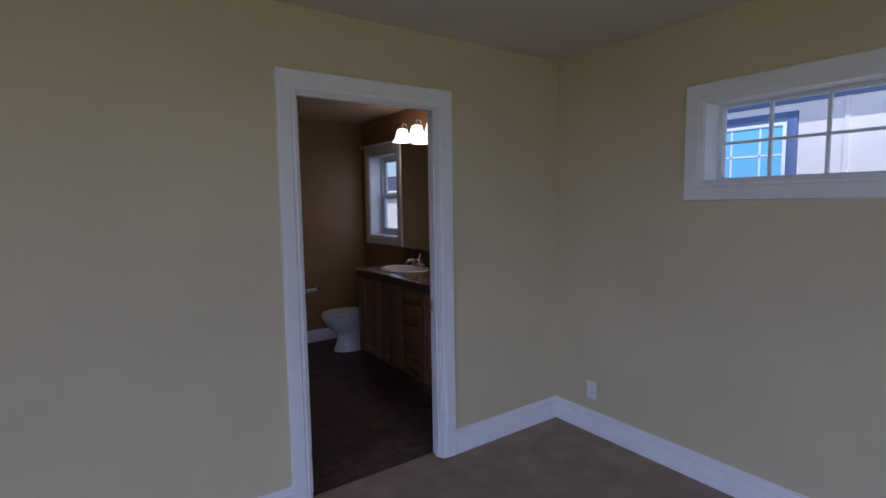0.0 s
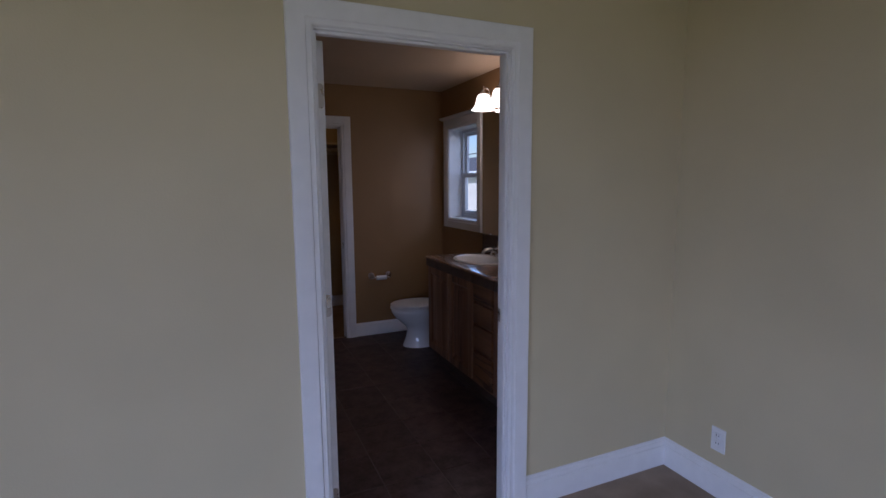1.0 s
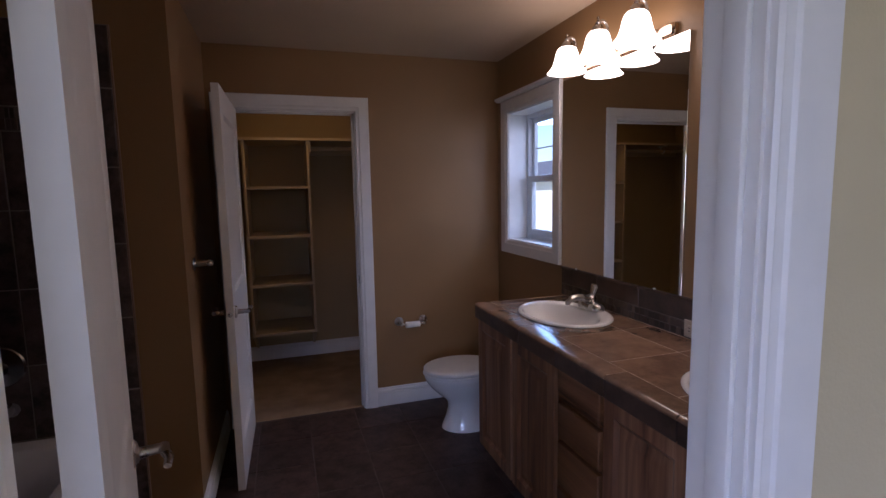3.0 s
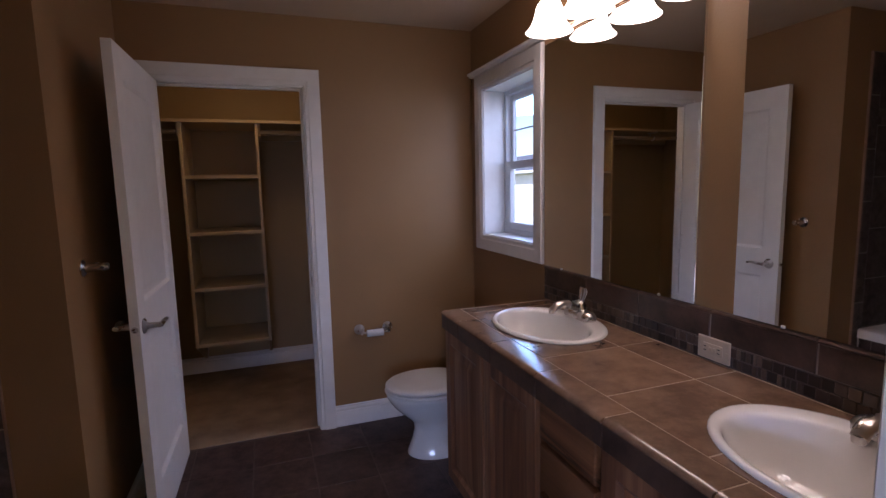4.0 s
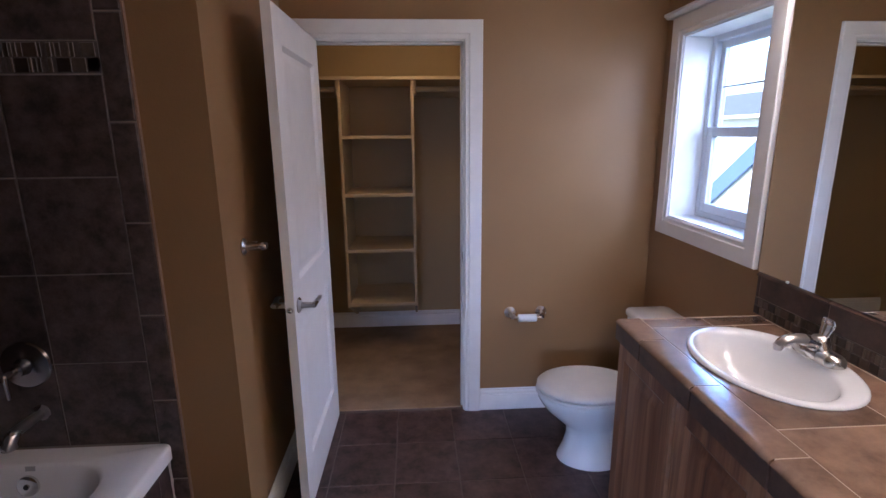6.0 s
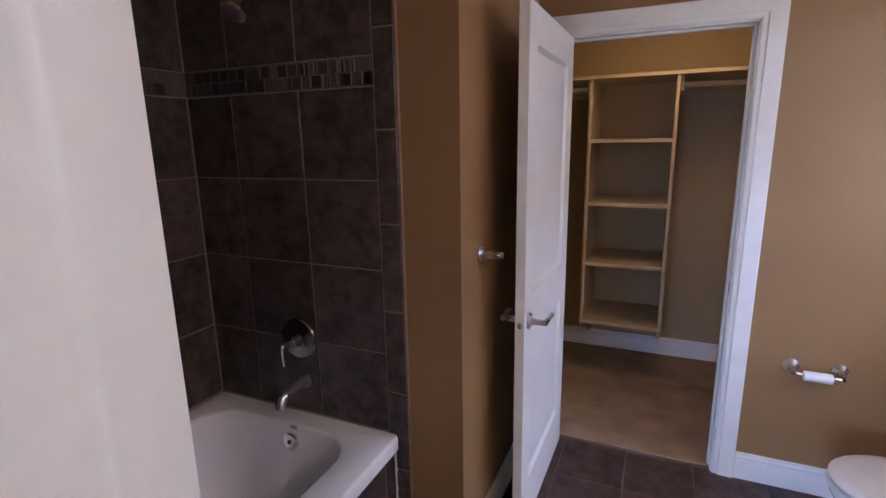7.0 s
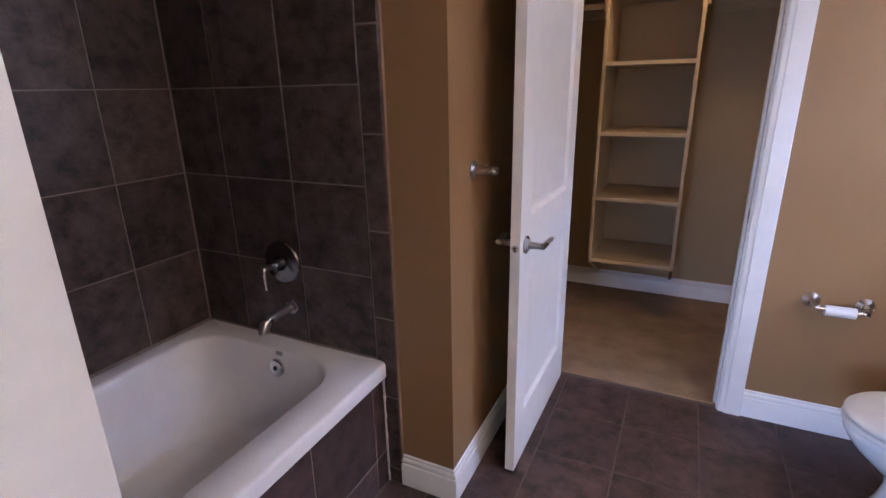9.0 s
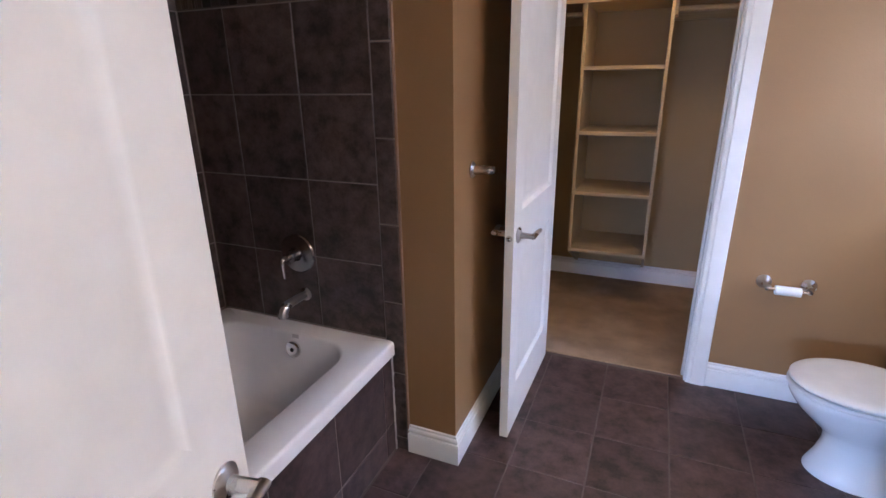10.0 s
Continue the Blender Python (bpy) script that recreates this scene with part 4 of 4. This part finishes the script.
loft(bm, [rounded(2.822 + i, 3.046, TYC - 0.228 + i, TYC + 0.228 - i, 0.04 - i * 0.5, z, 6) for i, z in ((0.004, 0.672), (0.0, 0.678), (0.0, 0.696), (0.006, 0.704), (0.02, 0.707))])
part("tank_lid", bm, M_PORCELAIN, toilet, smooth=50)
bm = tube(bmesh.new(), curve([(2.826, TYC + 0.15, 0.615), (2.812, TYC + 0.145, 0.615), (2.808, TYC + 0.11, 0.612), (2.808, TYC + 0.07, 0.605)]), 0.006, 10)
part("flush_lever", bm, M_CHROME, toilet, "chrome flush lever")

# ---- paper holder and robe hook ----
holder = thing("toilet_paper_holder", "brushed nickel paper holder with two posts and a roller", "paper holder")
for x in (2.276, 2.452):
    bm = bmesh.new()
    turned(bm, [(0.0, 0.0), (0.031, 0.0), (0.032, 0.005), (0.027, 0.011), (0.018, 0.018), (0.012, 0.028), (0.010, 0.036)], Matrix.Translation((x, BN, 0.602)) @ pose(0, 0, 0, 90), 24, (False, True))
    s = 1 if x < 2.3 else -1
    tube(bm, curve([(x, BN - 0.030, 0.602), (x + 0.002 * s, BN - 0.052, 0.600), (x + 0.010 * s, BN - 0.066, 0.594)]), [0.010 + 0.0004 * i for i in range(13)], 12)
    part("post", bm, M_NICKEL, holder, smooth=50)
part("roller", tube(bmesh.new(), [(2.284, BN - 0.064, 0.592), (2.444, BN - 0.064, 0.592)], 0.0065, 12), M_NICKEL, holder)
roll = thing("toilet_paper_roll", "nearly used white paper roll on the nickel holder", "paper roll")
bm = bmesh.new()
turned(bm, [(0.0075, 0.0), (0.0205, 0.0), (0.0215, 0.002), (0.0215, 0.098), (0.0205, 0.100), (0.0075, 0.100)], Matrix.Translation((2.312, BN - 0.064, 0.588)) @ pose(0, 0, 0, 0, 90), 24, (False, False))
part("paper", bm, M_PAPER, roll)

hook = thing("robe_hook", "brushed nickel robe hook on the brown stub wall", "hook")
part("rose", turned(bmesh.new(), [(0.0, 0.0), (0.031, 0.0), (0.032, 0.004), (0.027, 0.008), (0.019, 0.013)], Matrix.Translation((SX, 4.752, 1.190)) @ pose(0, 0, 0, 0, 90), 24, (False, True)), M_NICKEL, hook)
part("peg", tube(bmesh.new(), [(SX + 0.008 + 0.011 * k, 4.752, 1.190 + 0.0003 * k) for k in range(8)], [0.0185, 0.0178, 0.0172, 0.0168, 0.0168, 0.0170, 0.0165, 0.0125], 18), M_NICKEL, hook, smooth=50)

# ---- tub and alcove ----
tub = thing("bathtub", "white alcove bathtub with a wide flat rim", "bathtub")
TX1, TY0, TZ = 0.872, 3.022, 0.525
a, b, c, d = TX + 0.002, TX1, TY0, TY - 0.002
ia, ib, ic, id_ = 0.055, 0.752, 3.13, 4.474
bm = bmesh.new()
loft(bm, [rounded(a + 0.02, b - 0.014, c, d, 0.012, 0.470), rounded(a, b, c, d, 0.012, 0.470), rounded(a, b, c, d, 0.012, 0.512), rounded(a + 0.004, b - 0.004, c, d, 0.012, 0.521), rounded(a + 0.012, b - 0.012, c + 0.002, d - 0.002, 0.012, TZ),
          rounded(ia, ib, ic, id_, 0.150, TZ), rounded(ia + 0.006, ib - 0.006, ic + 0.006, id_ - 0.006, 0.148, TZ - 0.003), rounded(ia + 0.014, ib - 0.014, ic + 0.016, id_ - 0.012, 0.145, TZ - 0.012),
          rounded(ia + 0.030, ib - 0.030, ic + 0.06, id_ - 0.026, 0.14, 0.40), rounded(ia + 0.052, ib - 0.052, ic + 0.14, id_ - 0.045, 0.13, 0.24), rounded(ia + 0.064, ib - 0.064, ic + 0.19, id_ - 0.058, 0.12, 0.175),
          rounded(ia + 0.074, ib - 0.074, ic + 0.215, id_ - 0.068, 0.11, 0.152), rounded(ia + 0.092, ib - 0.092, ic + 0.245, id_ - 0.085, 0.10, 0.142), rounded(ia + 0.2, ib - 0.2, ic + 0.4, id_ - 0.2, 0.08, 0.138)], (False, True))
part("basin", bm, M_ACRYLIC, tub, smooth=50)
bm = bmesh.new()
turned(bm, [(0.0, 0.012), (0.008, 0.013), (0.010, 0.011), (0.030, 0.011), (0.035, 0.008), (0.036, 0.0)], Matrix.Translation((0.446, 4.454, 0.454)) @ pose(0, 0, 0, 83), 28, (False, False))
part("overflow_plate", bm, M_CHROME, tub, "round chrome overflow plate")
part("plate_screw", turned(bmesh.new(), [(0.0085, 0.0), (0.0085, 0.0145), (0.006, 0.0155), (0.0, 0.0155)], Matrix.Translation((0.446, 4.454, 0.454)) @ pose(0, 0, 0, 83), 16, (True, False)), M_DARK, tub, "dark screw in the overflow plate")
part("label_sticker", boxes((-0.016, 0.016, -0.001, 0.001, -0.008, 0.008), ), M_STICKER, tub, "small grey sticker", smooth=0).matrix_basis = Matrix.Translation((0.455, 4.4625, 0.511)) @ pose(0, 0, 0, -7)

apron = thing("tub_apron", "slate-look tiled tub front under the white rim", "tub front")
AX = 0.850
part("backing", boxes((AX - 0.06, AX, TY0, TY - 0.004, 0.0, 0.472)), M_GROUT, apron, smooth=0)


def on_west(x, y, z):
    """A piece on a wall that looks to +x: its z points to +x, its x downward."""
    return Matrix.Translation((x, y, z)) @ Matrix.Rotation(radians(90), 4, "Y")


def on_south(x, y, z):
    """A piece on a wall that looks to -y: its z points to -y, its y to the top."""
    return Matrix.Translation((x, y, z)) @ Matrix.Rotation(radians(90), 4, "X")


for ya, yb in spans(4.482, 0.326, TY0, TY - 0.004):
    for za, zb in ((0.002, 0.142), (0.142, 0.470)):
        piece("tile", zb - za - G, yb - ya - G, 0.004, M_FLOORTILE, apron, on_west(AX - 0.001, (ya + yb) / 2, (za + zb) / 2))
rnd_c = random.Random(5)
part("caulk_line", tube(bmesh.new(), [(AX + 0.0045 + rnd_c.uniform(-0.0012, 0.0012), TY - 0.0035 + rnd_c.uniform(-0.0015, 0.001), 0.470 * k / 24) for k in range(25)], [0.0042 + rnd_c.uniform(-0.0012, 0.0014) for k in range(25)], 8), M_CAULK, apron, "white caulk bead")

surround = thing("tub_surround", "dark slate-look wall tile with a mosaic border", "wall tile")
TH = 2.19
part("grout_bed", boxes((-0.029, TX - 0.0025, 3.02, 4.567, 0.50, TH)), M_GROUT, surround, smooth=0)
part("grout_bed", boxes((TX - 0.0025, 0.912, TY + 0.0035, 4.567, 0.0, TH)), M_GROUT, surround, smooth=0)
part("mosaic_bed", boxes((-0.029, TX - 0.0015, 3.02, 4.566, 1.771, 1.861)), M_GROUT_F, surround, smooth=0)
part("mosaic_bed", boxes((TX - 0.0015, 0.828, TY + 0.0025, 4.566, 1.771, 1.861)), M_GROUT_F, surround, smooth=0)
ROWS_Z = [(TZ + 0.002, 0.838), (0.838, 1.151), (1.151, 1.464), (1.464, 1.769), (1.863, TH)]
for za, zb in ROWS_Z:
    for xa, xb in ((TX + 0.001, 0.211), (0.211, 0.524), (0.524, 0.829)):
        piece("tile", xb - xa - 0.004, zb - za - 0.004, 0.006, M_WALLTILE, surround, on_south((xa + xb) / 2, TY + 0.006, (za + zb) / 2))
    for ya, yb in spans(4.285, 0.313, 3.026, TY - 0.002):
        piece("tile", zb - za - 0.004, yb - ya - 0.004, 0.006, M_WALLTILE, surround, on_west(TX - 0.006, (ya + yb) / 2, (za + zb) / 2))
for za, zb in spans(0.690, 0.3135, 0.0, TH):
    piece("trim_tile", 0.079, zb - za - G, 0.008, M_WALLTILE, surround, on_south(0.8695, TY + 0.006, (za + zb) / 2), 0.004)
mosaic(surround, TX + 0.006, 0.826, 2, 0.086, lambda u, r: on_south(u, TY + 0.006, 1.7945 + 0.043 * r) @ Matrix.Rotation(radians(90), 4, "Z"))
mosaic(surround, 3.6, TY - 0.003, 2, 0.086, lambda u, r: on_west(TX - 0.006, u, 1.7945 + 0.043 * r))
part("edge_strip", boxes((0.911, 0.916, TY - 0.001, 4.568, 0.0, TH)), M_EDGE, surround, "brown caulked tile edge", smooth=0)

valve = thing("shower_valve", "brushed nickel round shower valve with a lever", "shower valve")
VXC, VZ = 0.438, 0.843
part("escutcheon", turned(bmesh.new(), [(0.0, 0.0), (0.082, 0.0), (0.083, 0.003), (0.078, 0.009), (0.05, 0.014), (0.030, 0.017), (0.026, 0.030), (0.024, 0.050), (0.0, 0.052)], Matrix.Translation((VXC, TY, VZ)) @ pose(0, 0, 0, 90), 36, (False, False)), M_VALVE, valve)
part("lever", tube(bmesh.new(), curve([(VXC, TY - 0.040, VZ), (VXC, TY - 0.088, VZ), (VXC + 0.002, TY - 0.098, VZ - 0.012), (VXC + 0.006, TY - 0.099, VZ - 0.074)]), [0.0125 - 0.0003 * i for i in range(19)], 12), M_CHROME, valve, smooth=50)
spout = thing("tub_spout", "brushed nickel tub spout on the tiled wall", "tub spout")
bm = bmesh.new()
turned(bm, [(0.0, 0.0), (0.028, 0.0), (0.028, 0.006), (0.018, 0.010)], Matrix.Translation((VXC + 0.018, TY, 0.664)) @ pose(0, 0, 0, 90), 24, (False, True))
tube(bm, curve([(VXC + 0.018, TY - 0.004, 0.664), (VXC + 0.017, TY - 0.07, 0.664), (VXC + 0.015, TY - 0.122, 0.660), (VXC + 0.014, TY - 0.146, 0.638), (VXC + 0.014, TY - 0.148, 0.622)]), [0.0155 + 0.00025 * i for i in range(25)], 16)
part("spout_body", bm, M_NICKEL, spout, smooth=50)
head = thing("shower_fitting", "chrome shower head on a bent arm", "shower")
part("arm", tube(bmesh.new(), curve([(VXC, TY + 0.004, 2.075), (VXC, TY - 0.06, 2.080), (VXC, TY - 0.115, 2.058), (VXC, TY - 0.142, 2.030)]), 0.009, 12), M_CHROME, head)
part("head", turned(bmesh.new(), [(0.0, 0.0), (0.013, 0.0), (0.015, 0.012), (0.020, 0.022), (0.038, 0.045), (0.041, 0.054), (0.036, 0.058), (0.0, 0.058)], Matrix.Translation((VXC, TY - 0.136, 2.036)) @ pose(0, 0, 0, 143), 28, (False, False)), M_CHROME, head)

# ---- closet ----
unit = thing("closet_shelving", "tan painted closet shelving tower with four shelves", "shelves")
SF = 6.42
for x0 in (1.252, 1.741):
    bm = bmesh.new()
    prof = [(SF, 0.352), (SF, 1.937), (CB - 0.001, 1.937), (CB - 0.001, 0.14), (CB - 0.06, 0.14)]
    loft(bm, [[(x, y, z) for y, z in prof] for x in (x0, x0 + 0.019)])
    part("upright", bm, M_SHELF, unit, smooth=0)
for z in (1.577, 1.180, 0.782, 0.376):
    part("shelf", boxes((1.271, 1.741, SF + 0.003, CB - 0.001, z - 0.019, z, 0.0015, 1)), M_SHELF, unit, smooth=0)
    part("shelf_edge", boxes((1.271, 1.741, SF - 0.001, SF + 0.003, z - 0.021, z + 0.001)), M_SHELF, unit, smooth=0)
top_shelf = thing("closet_top_shelf", "tan painted full-width closet shelf with cleats", "shelf")
part("board", boxes((0.201, 2.949, SF - 0.02, CB - 0.001, 1.938, 1.958, 0.0015, 1)), M_SHELF, top_shelf, smooth=0)
part("cleat", boxes((1.761, 2.949, CB - 0.020, CB - 0.0005, 1.858, 1.937)), M_SHELF, top_shelf, smooth=0)
part("cleat", boxes((0.201, 1.251, CB - 0.020, CB - 0.0005, 1.858, 1.937)), M_SHELF, top_shelf, smooth=0)
for xa, xb in ((1.7605, 2.949), (0.201, 1.2515)):
    rod = thing("closet_rod", "pale wooden hanging rod below the closet shelf", "closet rod", "closet rods")
    part("rod", tube(bmesh.new(), [(xa + 0.002, 6.50, 1.884), (xb - 0.002, 6.50, 1.884)], 0.0165, 16), M_SHELF, rod)
    for x in (xa, xb - 0.02):
        part("rod_bracket", boxes((x, x + 0.02, 6.455, 6.545, 1.847, 1.9375, 0.004)), M_SHELF, rod)
hanger = thing("shelf_bracket", "white metal bracket holding the closet shelf and rod", "bracket")
part("top_arm", boxes((0.727, 0.743, SF + 0.02, 6.56, 1.928, 1.9375, 0.001)), M_WPLASTIC, hanger)
part("hook", tube(bmesh.new(), curve([(0.735, 6.530, 1.930), (0.735, 6.526, 1.885), (0.735, 6.500, 1.862), (0.735, 6.476, 1.876), (0.735, 6.474, 1.896)]), 0.006, 8), M_WPLASTIC, hanger)
lamp = thing("closet_ceiling_light", "small flush ceiling light with a lit glass bowl", "ceiling lamp")
part("pan", turned(bmesh.new(), [(0.0, 0.0), (0.13, 0.0), (0.13, -0.02), (0.12, -0.03)], pose(1.75, 6.0, H), 32, (False, True)), M_WPLASTIC, lamp)
part("glass_bowl", turned(bmesh.new(), [(0.118, -0.028), (0.115, -0.045), (0.095, -0.065), (0.06, -0.078), (0.02, -0.083), (0.0, -0.084)], pose(1.75, 6.0, H), 32, (False, False)), M_BOWL, lamp, "glowing glass bowl", 60)
# shelf along the side wall
side_shelf = thing("closet_side_shelf", "tan painted shelf on the closet side wall", "shelf")
part("board", boxes((0.201, 0.52, CN + 0.002, SF - 0.03, 1.938, 1.958)), M_SHELF, side_shelf, smooth=0)
part("cleat", boxes((0.2005, 0.22, CN + 0.002, SF - 0.03, 1.858, 1.937)), M_SHELF, side_shelf, smooth=0)

# ---- outdoors ----
ground = part("ground", boxes((-200, 300, -200, 300, -0.75, -0.45)), M_GROUND, smooth=0)
tagged(ground, "ground round the house, coloured as dry grass", "ground", kind="structure")
house = thing("neighbour_house", "cream board-and-batten house with slate-blue trim", "house")
NX = 7.0
part("wall", boxes((NX, NX + 6, -4, 10.2, -0.45, 2.95)), M_SIDING, house, smooth=0)
for k in range(36):
    y = -3.94 + 0.385 * k
    if 2.55 < y < 3.85:
        continue
    part("batten", boxes((NX - 0.018, NX, y - 0.022, y + 0.022, -0.45, 2.56)), M_SIDING, house, smooth=0)
part("frieze", boxes((NX - 0.035, NX, -4, 10.2, 2.56, 2.95)), M_BLUE, house, "slate-blue frieze board", smooth=0)
part("soffit", boxes((NX - 0.5, NX, -4.3, 10.5, 2.95, 3.05)), M_BLUE, house, smooth=0)
bm = bmesh.new()
loft(bm, [[(NX - 0.5, y, 3.05), (NX + 3.2, y, 4.9), (NX + 6.5, y, 3.05)] for y in (-4.3, 10.5)])
part("roof", bm, M_ROOF, house, "grey shingle roof", smooth=0)
nwin = part("window", pane_frame(bmesh.new(), NX - 0.05, 2.66, 3.80, 1.05, 2.47, 0.10, 0.05), M_BLUE, house, "window with slate-blue trim")
part("sash", pane_frame(bmesh.new(), NX - 0.04, 2.76, 3.70, 1.15, 2.37, 0.045, 0.03), M_VINYL, nwin)
part("pane", boxes((NX - 0.022, NX - 0.012, 2.80, 3.66, 1.19, 2.33)), M_NGLASS, nwin, smooth=0)
for yy in (3.04, 3.36):
    part("muntin", boxes((NX - 0.028, NX - 0.02, yy - 0.01, yy + 0.01, 1.19, 2.33)), M_VINYL, nwin, smooth=0)
for zz in (1.62, 2.0):
    part("muntin", boxes((NX - 0.028, NX - 0.02, 2.80, 3.66, zz - 0.01, zz + 0.01)), M_VINYL, nwin, smooth=0)

shed = thing("neighbour_gable", "pale lower building with a slate-blue raking board", "house")
bm = bmesh.new()
loft(bm, [[(x, 8.0, -0.45), (x, 8.0, 4.77), (x, 10.2, 3.07), (x, 14.4, -0.23)] for x in (8.6, 11.0)])
part("wall", bm, M_SIDING, shed, smooth=0)
bm = bmesh.new()
loft(bm, [[(x, 8.0, 4.82), (x, 8.0, 4.37), (x, 14.2, -0.23), (x, 14.6, -0.08)] for x in (8.52, 8.60)])
part("rake_board", bm, M_BLUE, shed, "slate-blue raking board", smooth=0)

far = thing("far_house", "far pale house with a low grey roof and white gutter", "house")
part("wall", boxes((12.0, 18.0, 13.5, 34.0, -0.45, 1.98)), M_SIDING, far, smooth=0)
part("gutter", boxes((11.62, 11.74, 13.2, 34.3, 1.96, 2.06, 0.02)), M_VINYL, far, "white gutter")
bm = bmesh.new()
loft(bm, [[(11.7, y, 2.03), (11.7, y, 2.10), (15.0, y, 3.05), (18.3, y, 2.03)] for y in (13.2, 34.3)])
part("roof", bm, M_ROOF, far, "grey shingle roof", smooth=0)

# ---- floor tiles ----
for xa, xb in spans(1.632, 0.307, AX + 0.006, E):
    for ya, yb in spans(4.952, 0.3110, 2.730, 5.598):
        if xb > 2.61 and yb < 4.62:
            continue
        inside = xa >= CX0 - 0.3 and xb <= CX1 + 0.3
        if not inside and yb > BN:
            yb = BN
        if yb - ya > 0.03:
            piece("tile", xb - xa - G, yb - ya - G, 0.006, M_FLOORTILE, floor_bath, Matrix.Translation(((xa + xb) / 2, (ya + yb) / 2, -0.005)), 0.0015)
